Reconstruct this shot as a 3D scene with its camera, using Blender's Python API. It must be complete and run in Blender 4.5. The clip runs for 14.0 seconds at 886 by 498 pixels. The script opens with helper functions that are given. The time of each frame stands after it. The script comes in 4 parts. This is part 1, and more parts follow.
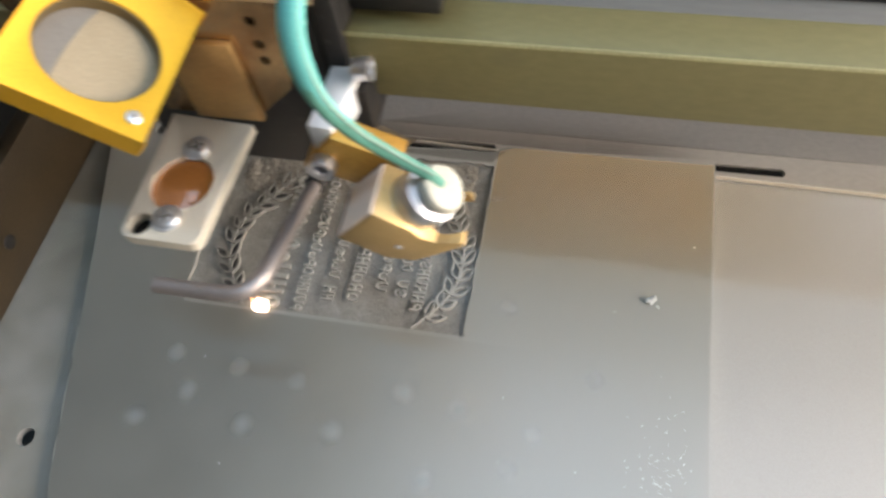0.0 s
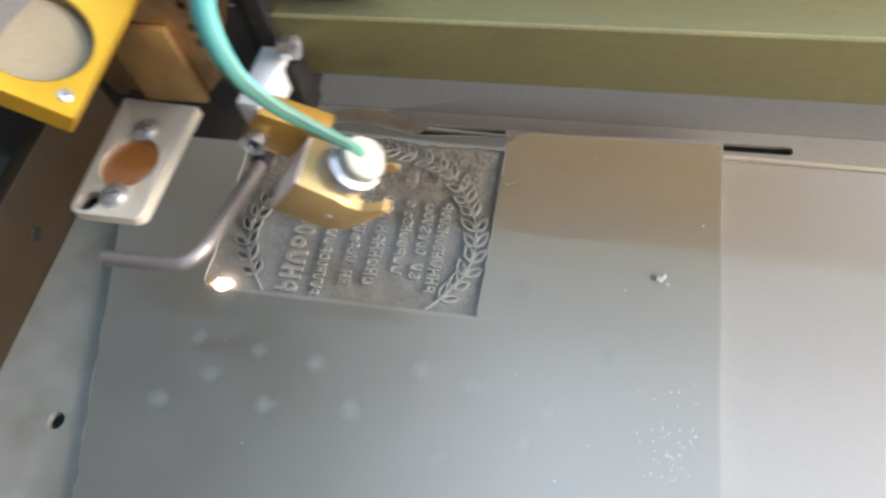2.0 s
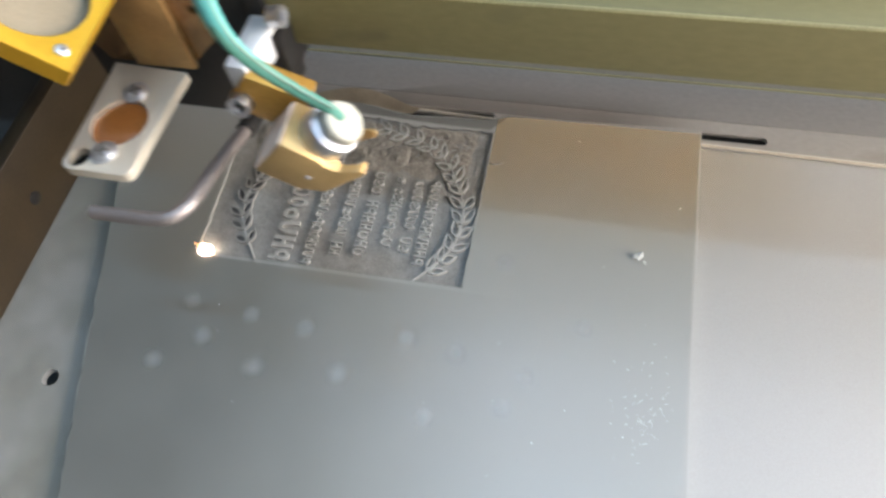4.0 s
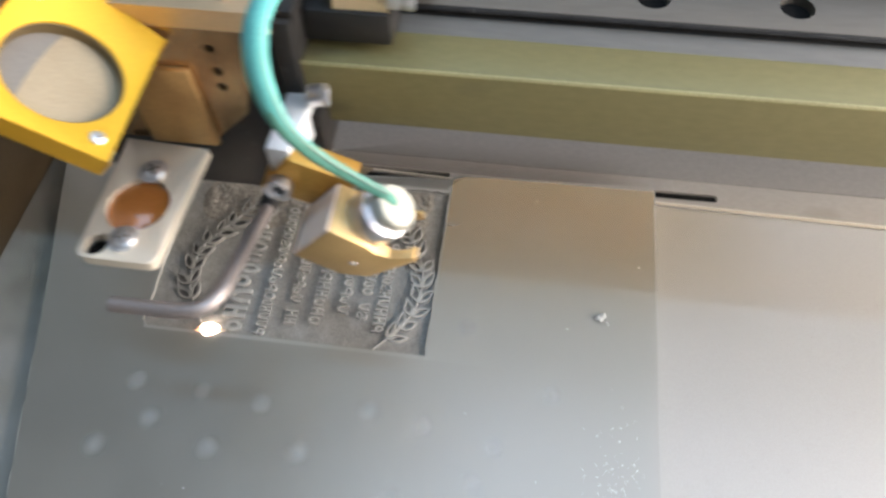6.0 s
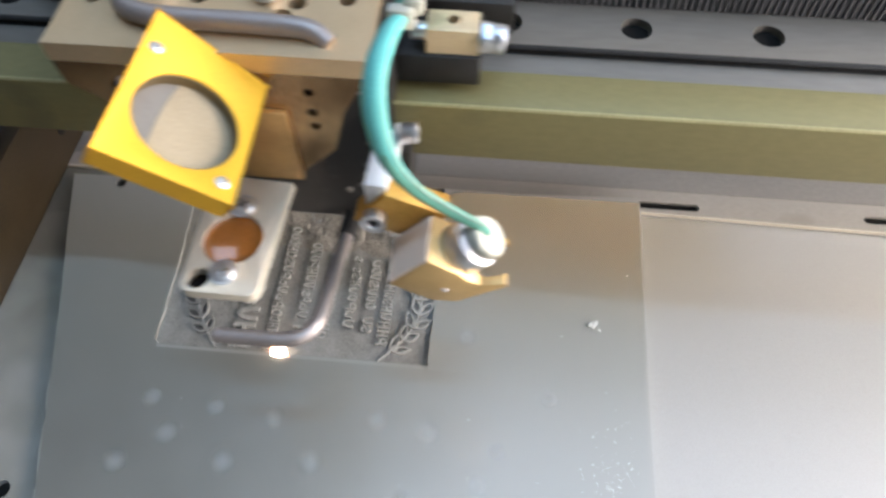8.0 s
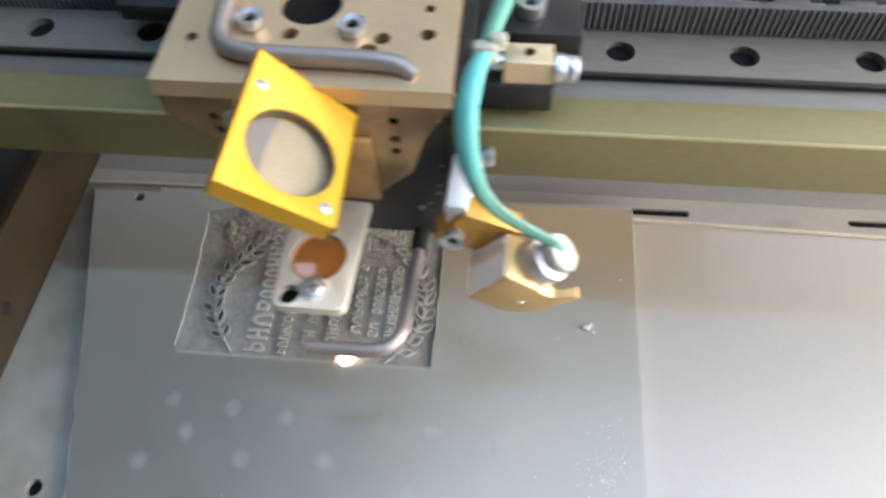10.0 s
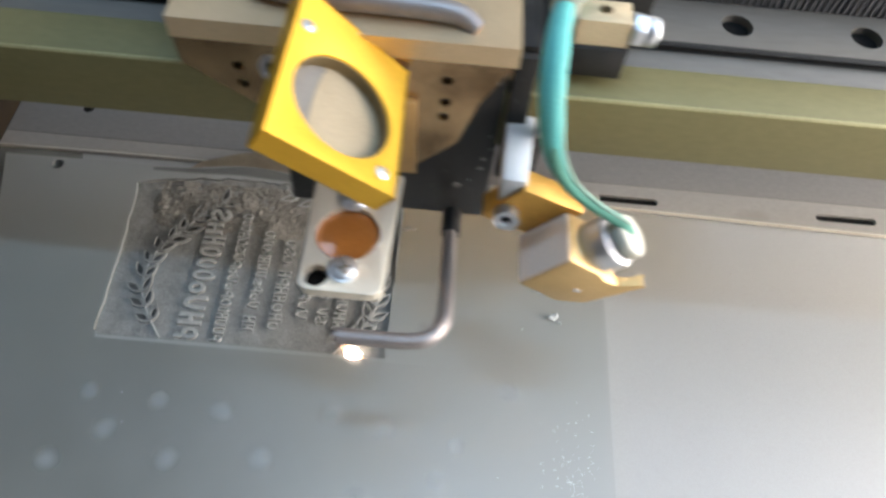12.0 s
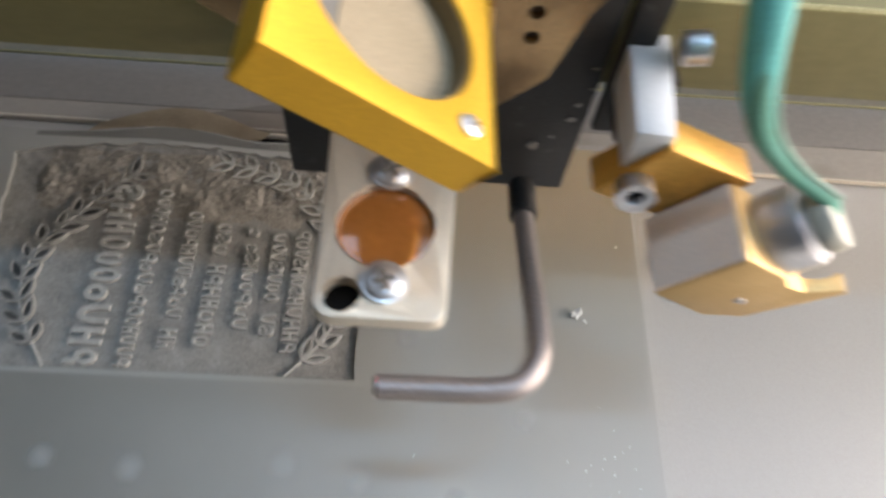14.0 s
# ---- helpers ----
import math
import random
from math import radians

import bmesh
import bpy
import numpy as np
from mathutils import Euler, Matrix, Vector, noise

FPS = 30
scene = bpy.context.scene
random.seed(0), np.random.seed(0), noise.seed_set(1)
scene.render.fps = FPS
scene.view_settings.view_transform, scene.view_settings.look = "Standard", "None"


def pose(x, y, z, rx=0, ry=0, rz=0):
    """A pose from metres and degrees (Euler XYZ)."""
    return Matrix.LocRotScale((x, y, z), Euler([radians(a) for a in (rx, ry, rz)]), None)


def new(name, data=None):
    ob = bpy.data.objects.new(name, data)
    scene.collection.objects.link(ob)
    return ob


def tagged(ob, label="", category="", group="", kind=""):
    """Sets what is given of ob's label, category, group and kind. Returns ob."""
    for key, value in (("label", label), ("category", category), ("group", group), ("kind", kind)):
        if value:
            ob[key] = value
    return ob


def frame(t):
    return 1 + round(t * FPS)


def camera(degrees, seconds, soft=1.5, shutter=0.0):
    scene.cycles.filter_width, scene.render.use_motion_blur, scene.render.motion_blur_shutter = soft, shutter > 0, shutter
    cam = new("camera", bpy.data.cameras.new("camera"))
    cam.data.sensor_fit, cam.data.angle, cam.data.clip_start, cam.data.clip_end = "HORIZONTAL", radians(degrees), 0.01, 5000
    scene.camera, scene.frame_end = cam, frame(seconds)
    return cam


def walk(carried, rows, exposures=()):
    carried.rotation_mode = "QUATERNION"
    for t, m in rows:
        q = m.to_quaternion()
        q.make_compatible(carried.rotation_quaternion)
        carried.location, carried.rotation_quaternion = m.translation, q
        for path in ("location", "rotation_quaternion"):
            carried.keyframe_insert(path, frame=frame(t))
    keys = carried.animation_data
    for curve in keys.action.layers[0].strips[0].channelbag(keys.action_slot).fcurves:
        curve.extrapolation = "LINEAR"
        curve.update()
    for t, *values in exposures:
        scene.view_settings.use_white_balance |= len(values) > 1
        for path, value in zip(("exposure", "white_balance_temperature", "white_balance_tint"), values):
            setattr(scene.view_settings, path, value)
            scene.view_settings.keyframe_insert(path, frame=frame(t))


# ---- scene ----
# Lengths below are in millimetres, with the laser's burning point on the line y = 0 and the rubber's face at z = 0.
MM = 0.001
cam = camera(63.55, 14.0, soft=2.8, shutter=0.5)
ROWS = [
    (0.0, 0.0195, -0.0621, 0.1516, 30.05, 4.78, 10.54),
    (0.5, 0.0224, -0.0629, 0.1520, 29.70, 5.68, 9.87),
    (1.0, 0.0207, -0.0634, 0.1515, 29.57, 5.38, 9.76),
    (1.5, 0.0206, -0.0651, 0.1528, 29.52, 5.71, 10.16),
    (2.0, 0.0212, -0.0671, 0.1528, 29.95, 6.40, 10.21),
    (2.2, 0.0202, -0.0657, 0.1528, 29.46, 6.21, 10.21),
    (4.3, 0.0236, -0.0771, 0.1559, 30.46, 4.25, 11.58),
    (4.5, 0.0277, -0.0772, 0.1543, 30.87, 4.14, 11.86),
    (5.0, 0.0150, -0.0697, 0.1574, 31.15, 2.65, 10.48),
    (5.5, 0.0145, -0.0692, 0.1561, 32.31, 1.49, 8.30),
    (6.0, 0.0150, -0.0690, 0.1560, 32.77, 0.73, 7.29),
    (6.5, 0.0184, -0.0718, 0.1569, 33.32, 2.07, 7.67),
    (7.0, 0.0172, -0.0748, 0.1611, 33.33, 1.61, 8.49),
    (7.5, 0.0146, -0.0744, 0.1637, 32.76, 0.78, 7.03),
    (8.0, 0.0112, -0.0716, 0.1652, 32.94, 0.34, 5.24),
    (8.5, 0.0121, -0.0725, 0.1681, 32.30, 0.26, 4.77),
    (9.0, 0.0155, -0.0725, 0.1807, 32.41, 1.56, 4.72),
    (9.2, 0.0145, -0.0763, 0.1793, 32.14, 1.46, 5.50),
    (11.3, 0.0127, -0.0618, 0.1535, 34.77, -1.94, 2.98),
    (11.5, 0.0083, -0.0589, 0.1469, 33.64, -3.66, 2.69),
    (12.0, 0.0078, -0.0716, 0.1590, 33.14, -3.77, 3.56),
    (12.5, 0.0095, -0.0737, 0.1579, 32.91, -4.16, 3.39),
    (13.0, 0.0006, -0.0524, 0.1285, 30.82, -7.23, 2.88),
    (13.5, 0.0112, -0.0576, 0.1343, 30.85, -3.51, 5.04),
    (14.0, 0.0069, -0.0441, 0.1225, 30.39, -4.39, 0.89),
]
walk(cam, [(t, pose(x, y, z, rx, ry, rz)) for t, x, y, z, rx, ry, rz in ROWS],
     exposures=[(0.0, -0.2, 6450, 13), (1.3, -0.13, 6250, 13), (3.0, -0.08, 6050, 13), (4.5, -0.07, 6050, 12), (5.4, -0.06, 6350, 15), (6.6, -0.04, 5980, 13), (8.0, -0.01, 6000, 14), (9.2, 0.0, 5950, 14), (11.0, -0.04, 5950, 12), (12.5, -0.18, 5900, 11), (13.3, -0.12, 5950, 11), (14.0, -0.31, 6250, 15)])

# ---- light: overhead lamps inferred from shadow and reflections, two east lamps added close by ----
world = bpy.data.worlds.new("sky")
scene.world = world
world.use_nodes = True
wn = world.node_tree
sky = wn.nodes.new("ShaderNodeTexSky")
sky.sky_type, sky.sun_disc = "NISHITA", False
sky.sun_elevation, sky.sun_rotation = radians(50), radians(20)
wn.links.new(sky.outputs[0], wn.nodes["Background"].inputs[0])
wn.nodes["Background"].inputs[1].default_value = 0.12


def area_lamp(name, wide, high, watts, colour, m):
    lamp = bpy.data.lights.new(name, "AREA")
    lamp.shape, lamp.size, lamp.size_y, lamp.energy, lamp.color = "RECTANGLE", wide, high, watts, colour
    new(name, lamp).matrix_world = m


# narrow overhead lamp, inferred from the beam's straight shadow edge; no fitting seen
area_lamp("overhead_strip_lamp", 0.44, 0.07, 9.3, (0.44, 0.73, 1.0), pose(0.17, -0.09, 1.79))
area_lamp("skylight_daylight", 1.80, 0.90, 7.3, (0.62, 0.82, 1.0), pose(-0.52, 0.66, 1.79))
# added lamps with no window in view: warm low, bluish high, for side falloff
area_lamp("east_low_lamp", 0.30, 0.66, 12.5, (1.0, 0.89, 0.76), pose(0.415, 0.12, 0.17, 0, 90))
area_lamp("east_high_lamp", 1.10, 1.00, 7.6, (0.72, 0.87, 1.0), pose(0.415, 0.05, 0.92, 0, 90))


# ---- materials ----
def material(name, base, rough=0.5, metal=0.0, vary=0.12, scale=120.0, grain=1500.0, bump=0.05, coat=0.0, tint=None,
             spots=0.0, emit=0.0, trans=0.0, stretch=(1, 1, 1), spec=0.5, spot_scale=260.0, spot_col=None, soft=5.0):
    m = bpy.data.materials.new(name)
    m.use_nodes = True
    nt = m.node_tree
    b = nt.nodes["Principled BSDF"]
    b.inputs["Metallic"].default_value = metal
    b.inputs["Specular IOR Level"].default_value = spec
    b.inputs["Coat Weight"].default_value = coat
    b.inputs["Coat Roughness"].default_value = 0.12
    b.inputs["Transmission Weight"].default_value = trans
    co = nt.nodes.new("ShaderNodeTexCoord")
    mp = nt.nodes.new("ShaderNodeMapping")
    mp.inputs["Scale"].default_value = stretch
    nt.links.new(co.outputs["Object"], mp.inputs[0])
    big = nt.nodes.new("ShaderNodeTexNoise")
    big.inputs["Scale"].default_value, big.inputs["Detail"].default_value = scale, soft
    fine = nt.nodes.new("ShaderNodeTexNoise")
    fine.inputs["Scale"].default_value, fine.inputs["Detail"].default_value = grain, 3
    for n in (big, fine):
        nt.links.new(mp.outputs[0], n.inputs["Vector"])
    tint = tint or tuple(c * 0.6 for c in base)
    ramp = nt.nodes.new("ShaderNodeMapRange")
    ramp.inputs[1].default_value, ramp.inputs[2].default_value = (0.15, 0.9) if soft < 3 else (0.35, 0.7)
    ramp.inputs[3].default_value, ramp.inputs[4].default_value = 0.0, min(1.0, vary * 4)
    nt.links.new(big.outputs[0], ramp.inputs[0])
    mix = nt.nodes.new("ShaderNodeMix")
    mix.data_type = "RGBA"
    mix.inputs[6].default_value, mix.inputs[7].default_value = (*base, 1), (*tint, 1)
    nt.links.new(ramp.outputs[0], mix.inputs[0])
    mix2 = nt.nodes.new("ShaderNodeMix")
    mix2.data_type, mix2.blend_type = "RGBA", "MULTIPLY"
    mix2.inputs[0].default_value = 1.0
    fr = nt.nodes.new("ShaderNodeMapRange")
    fr.inputs[1].default_value, fr.inputs[2].default_value = 0.25, 0.75
    fr.inputs[3].default_value, fr.inputs[4].default_value = 1 - vary, 1 + vary
    nt.links.new(fine.outputs[0], fr.inputs[0])
    nt.links.new(mix.outputs[2], mix2.inputs[6])
    nt.links.new(fr.outputs[0], mix2.inputs[7])
    last = mix2.outputs[2]
    if spots:
        sp = nt.nodes.new("ShaderNodeTexNoise")
        sp.inputs["Scale"].default_value, sp.inputs["Detail"].default_value = spot_scale, 2
        nt.links.new(mp.outputs[0], sp.inputs["Vector"])
        sr = nt.nodes.new("ShaderNodeMapRange")
        sr.inputs[1].default_value, sr.inputs[2].default_value = 0.66, 0.72
        sr.inputs[4].default_value = spots
        nt.links.new(sp.outputs[0], sr.inputs[0])
        mix3 = nt.nodes.new("ShaderNodeMix")
        mix3.data_type = "RGBA"
        mix3.inputs[7].default_value = (*(spot_col or (0.05, 0.045, 0.04)), 1)
        nt.links.new(sr.outputs[0], mix3.inputs[0])
        nt.links.new(last, mix3.inputs[6])
        last = mix3.outputs[2]
    nt.links.new(last, b.inputs["Base Color"])
    rr = nt.nodes.new("ShaderNodeMapRange")
    rr.inputs[3].default_value, rr.inputs[4].default_value = max(0.02, rough * 0.8), min(1.0, rough * 1.25)
    nt.links.new(big.outputs[0], rr.inputs[0])
    nt.links.new(rr.outputs[0], b.inputs["Roughness"])
    if bump:
        bp = nt.nodes.new("ShaderNodeBump")
        bp.inputs["Strength"].default_value, bp.inputs["Distance"].default_value = min(1.0, bump * 3), 0.0002
        nt.links.new(fine.outputs[0], bp.inputs["Height"])
        nt.links.new(bp.outputs[0], b.inputs["Normal"])
    if emit:
        b.inputs["Emission Color"].default_value = (*base, 1)
        b.inputs["Emission Strength"].default_value = emit
    return m


TABLE = material("painted_steel", (0.355, 0.34, 0.313), 0.36, 0, 0.05, 14, 2500, 0.0, tint=(0.32, 0.304, 0.278), spec=0.6, spots=0.10, spot_scale=330, spot_col=(0.28, 0.26, 0.23))
STRIP = material("bare_strip", (0.31, 0.28, 0.245), 0.5, 0.0, 0.06, 18, 900, 0.0, tint=(0.25, 0.222, 0.19), stretch=(0.6, 1, 1), soft=2.0, spots=0.2, spot_scale=60, spot_col=(0.1, 0.08, 0.06), spec=0.4)
SHELF = material("grey_shelf_steel", (0.20, 0.175, 0.125), 0.5, 0.1, 0.08, 18, 900, 0.0, tint=(0.15, 0.13, 0.095), stretch=(0.6, 1, 1), soft=2.0, spots=0.2, spot_scale=60, spot_col=(0.08, 0.066, 0.05), spec=0.4)
# darker copy of the strip's metal: the beam's shade put into colour
STRIP_SHADE = material("shaded_strip_grey", (0.225, 0.208, 0.19), 0.5, 0.1, 0.07, 16, 900, 0.0, tint=(0.17, 0.155, 0.138), stretch=(0.6, 1, 1), soft=2.0, spots=0.15, spot_scale=60, spot_col=(0.1, 0.08, 0.06), spec=0.4)
RUBBER = material("grey_rubber", (0.295, 0.288, 0.258), 0.32, 0, 0.03, 30, 3000, 0.0, tint=(0.268, 0.262, 0.234), spec=0.9, soft=2.0)
BURNT = material("engraved_rubber", (0.285, 0.27, 0.243), 0.9, 0, 0.2, 220, 2600, 0.5, tint=(0.215, 0.203, 0.182), spec=0.25)
HEAP = material("brown_rubber_dust", (0.29, 0.26, 0.218), 0.95, 0, 0.3, 420, 2200, 0.6, tint=(0.215, 0.192, 0.16), spec=0.2)
RAISED = material("raised_rubber", (0.40, 0.383, 0.345), 0.75, 0, 0.15, 300, 2600, 0.25, tint=(0.31, 0.296, 0.264), spec=0.3)
CHAMPAGNE = material("champagne_aluminium", (0.66, 0.50, 0.31), 0.42, 0.75, 0.10, 60, 3500, 0.08, tint=(0.50, 0.34, 0.18))
YELLOW = material("yellow_anodised", (0.70, 0.40, 0.022), 0.44, 0.45, 0.1, 60, 3000, 0.03, tint=(0.55, 0.29, 0.018))
AMBER = material("amber_anodised", (0.62, 0.345, 0.065), 0.38, 0.55, 0.2, 60, 3000, 0.05, tint=(0.30, 0.14, 0.025))
BRONZE = material("sooted_bronze", (0.56, 0.34, 0.12), 0.34, 0.6, 0.2, 70, 3000, 0.05, tint=(0.24, 0.14, 0.06))
SOOTED = material("sooted_champagne", (0.52, 0.35, 0.18), 0.22, 0.8, 0.26, 80, 3500, 0.08, tint=(0.15, 0.09, 0.045))
HONEY = material("honey_anodised", (0.60, 0.40, 0.165), 0.42, 0.6, 0.12, 90, 3000, 0.05, tint=(0.46, 0.29, 0.11))
GOLD = material("champagne_brass", (0.70, 0.56, 0.36), 0.4, 0.6, 0.10, 90, 3000, 0.05, tint=(0.55, 0.42, 0.25))
PALE = material("pale_aluminium", (0.70, 0.62, 0.49), 0.42, 0.3, 0.06, 90, 3000, 0.05, tint=(0.54, 0.46, 0.35))
WHITE = material("white_aluminium", (0.64, 0.65, 0.65), 0.5, 0.2, 0.05, 120, 2500, 0.04)
STEEL = material("bright_steel", (0.66, 0.66, 0.68), 0.36, 1.0, 0.08, 200, 3000, 0.04)
RAIL = material("ground_rail_steel", (0.165, 0.15, 0.128), 0.45, 0.4, 0.08, 40, 900, 0.0, tint=(0.145, 0.122, 0.096), stretch=(0.2, 1, 1), spec=0.35)
TUBE = material("dull_steel_tube", (0.33, 0.29, 0.27), 0.45, 0.7, 0.15, 150, 2500, 0.05, tint=(0.30, 0.25, 0.225))
OLIVE = material("olive_anodised", (0.205, 0.176, 0.076), 0.5, 0.3, 0.07, 20, 900, 0.0, tint=(0.14, 0.122, 0.06), stretch=(0.4, 1, 1), soft=2.5, spots=0.35, spot_scale=70, spec=0.35)
RIDGE = material("pale_olive_edge", (0.40, 0.355, 0.17), 0.45, 0.5, 0.2, 30, 2200, 0.0)
BLACK = material("black_anodised", (0.012, 0.011, 0.010), 0.45, 0.0, 0.2, 200, 2500, 0.1, tint=(0.022, 0.02, 0.018), spots=0.3, spot_col=(0.08, 0.075, 0.07), spot_scale=420, spec=0.3)
# near-black for the inside of holes and slots: their shade put into colour
RECESS_SHADE = material("recess_shade", (0.010, 0.009, 0.008), 0.9, 0, 0.1, 200, 2000, 0.0, spec=0.08)
BROWN = material("brown_gold_paint", (0.052, 0.035, 0.017), 0.42, 0.2, 0.2, 35, 2000, 0.05, tint=(0.024, 0.016, 0.008))
BACKPAINT = material("dull_brown_paint", (0.11, 0.095, 0.075), 0.5, 0.1, 0.12, 30, 2000, 0.05, tint=(0.075, 0.062, 0.05))
TEAL = material("green_cable_skin", (0.10, 0.275, 0.205), 0.62, 0, 0.12, 150, 2500, 0.05, tint=(0.085, 0.22, 0.15), spec=0.3)
SLEEVE = material("turquoise_heat_shrink", (0.12, 0.43, 0.39), 0.58, 0, 0.12, 120, 2500, 0.05, tint=(0.105, 0.36, 0.31), spec=0.3)
SEAM = material("pale_teal_seam", (0.25, 0.37, 0.29), 0.6, 0, 0.1, 200, 2000, 0.05, spec=0.3)
LIT_SIDE = material("lit_side_metal", (0.86, 0.72, 0.60), 0.5, 0.2, 0.08, 90, 3000, 0.05, tint=(0.72, 0.60, 0.50))
HOLLOW = material("deep_burnt_rubber", (0.085, 0.08, 0.072), 0.9, 0, 0.2, 300, 2600, 0.3, spec=0.2)
GREYCHIP = material("bare_chip", (0.24, 0.23, 0.21), 0.6, 0.2, 0.1, 300, 2500, 0.05)
GLUE = material("milky_glue", (0.44, 0.42, 0.34), 0.55, 0, 0.06, 200, 2000, 0.05)
BORE_SHADE_BROWN = material("bore_shade_brown", (0.16, 0.115, 0.05), 0.5, 0.3, 0.1, 150, 2500, 0.05)
SCREW = material("dull_nickel_screw", (0.76, 0.75, 0.74), 0.3, 0.8, 0.12, 300, 3000, 0.05, tint=(0.42, 0.40, 0.38))
REFLECTED_TAN = material("mirror_reflection_tan", (0.30, 0.24, 0.155), 0.65, 0.1, 0.12, 140, 2500, 0.1, tint=(0.24, 0.19, 0.12), spec=0.3)
CURL = material("tan_cut_edge", (0.34, 0.27, 0.18), 0.6, 0, 0.15, 150, 2500, 0.1, tint=(0.22, 0.17, 0.11))
GREY = material("grey_liner", (0.17, 0.155, 0.135), 0.7, 0.0, 0.1, 150, 2500, 0.06, spec=0.2)
LENS = material("orange_lens", (0.50, 0.19, 0.045), 0.14, 0.25, 0.10, 60, 900, 0.0, tint=(0.40, 0.125, 0.02), coat=0.5, spec=0.9)
LENS.node_tree.nodes["Principled BSDF"].inputs["Coat IOR"].default_value = 2.4
LENS.node_tree.nodes["Principled BSDF"].inputs["Coat Roughness"].default_value = 0.03
BELT = material("black_belt", (0.07, 0.068, 0.07), 0.7, 0, 0.15, 200, 2000, 0.1)
CHAIN = material("black_plastic", (0.055, 0.053, 0.052), 0.42, 0, 0.15, 100, 2000, 0.05)
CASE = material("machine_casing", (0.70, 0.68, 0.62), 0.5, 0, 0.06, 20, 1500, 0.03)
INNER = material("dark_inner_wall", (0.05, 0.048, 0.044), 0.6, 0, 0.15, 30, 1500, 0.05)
PLASTER = material("plaster", (0.42, 0.41, 0.40), 0.9, 0, 0.05, 4, 200, 0.05)
CONCRETE = material("concrete", (0.30, 0.29, 0.28), 0.8, 0, 0.1, 5, 200, 0.1)
FLAME = material("flame", (1.0, 0.82, 0.62), 0.5, 0, 0, emit=22.0, bump=0)
EMBER = material("ember", (1.0, 0.42, 0.16), 0.5, 0, 0, emit=9.0, bump=0)
REDDOT = material("red_pointer_light", (1.0, 0.12, 0.14), 0.5, 0, 0, emit=1.6, bump=0)
CRUMB = material("rubber_crumb", (0.66, 0.66, 0.62), 0.85, 0, 0.25, 500, 3000, 0.3)
DUST = material("white_dust", (0.85, 0.87, 0.88), 0.6, 0, 0.05, 500, 3000, 0.0)


def stain_material(name, col, deep):
    """A faint mark that fades out towards its rim."""
    m = bpy.data.materials.new(name)
    m.use_nodes = True
    nt = m.node_tree
    b = nt.nodes["Principled BSDF"]
    b.inputs["Base Color"].default_value, b.inputs["Roughness"].default_value = (*col, 1), 0.34
    b.inputs["Specular IOR Level"].default_value = 0.8
    co = nt.nodes.new("ShaderNodeTexCoord")
    ln = nt.nodes.new("ShaderNodeVectorMath")
    ln.operation = "LENGTH"
    nt.links.new(co.outputs["Object"], ln.inputs[0])
    mr = nt.nodes.new("ShaderNodeMapRange")
    mr.interpolation_type = "SMOOTHSTEP"
    mr.inputs[1].default_value, mr.inputs[2].default_value = 0.0002, 0.0030
    mr.inputs[3].default_value, mr.inputs[4].default_value = deep, 0.0
    nt.links.new(ln.outputs["Value"], mr.inputs[0])
    nt.links.new(mr.outputs[0], b.inputs["Alpha"])
    return m


STAIN = stain_material("pale_stain", (0.60, 0.63, 0.62), 0.2)
STAINS = [(-10.8, -15.0, 3.3), (-24.7, -26.2, 3.2), (-44.9, -27.8, 3.2), (1.7, -17.0, 3.0), (9.1, 8.6, 3.4), (-60.1, -22.3, 3.0), (-70.0, -30.0, 3.0), (-66.0, -14.0, 2.4),
          (-35.5, -16.3, 2.8), (14.0, -28.0, 2.4), (30.0, -6.0, 2.4), (-3.0, -33.0, 2.6), (-50.0, -15.0, 2.4), (18.0, -20.0, 2.2)]


# ---- mesh helpers ----
def merge(*bms):
    out = bmesh.new()
    for b in bms:
        me = bpy.data.meshes.new("tmp")
        b.to_mesh(me)
        b.free()
        out.from_mesh(me)
        bpy.data.meshes.remove(me)
    return out


def part(name, bm, mat, parent=None, label="", kind=""):
    bmesh.ops.recalc_face_normals(bm, faces=bm.faces)
    bmesh.ops.scale(bm, vec=(MM, MM, MM), verts=bm.verts)
    me = bpy.data.meshes.new(name)
    bm.to_mesh(me)
    bm.free()
    me.materials.append(mat)
    me.polygons.foreach_set("use_smooth", [True] * len(me.polygons))
    me.set_sharp_from_angle(angle=radians(32))
    ob = new(name, me)
    if parent:
        ob.parent = parent
    if label or kind:
        tagged(ob, label, kind=kind)
    return ob


def bevel(bm, r, seg=2, angle=40):
    if r:
        edges = [e for e in bm.edges if len(e.link_faces) == 2 and e.calc_face_angle() > radians(angle)]
        bmesh.ops.bevel(bm, geom=edges, offset=r, segments=seg, affect="EDGES", profile=0.5, clamp_overlap=True)
    return bm


def box(x0, x1, y0, y1, z0, z1, r=0.3, seg=2):
    bm = bmesh.new()
    bmesh.ops.create_cube(bm, size=1)
    for v in bm.verts:
        v.co = Vector(((x0, x1)[v.co.x > 0], (y0, y1)[v.co.y > 0], (z0, z1)[v.co.z > 0]))
    return bevel(bm, r, seg)


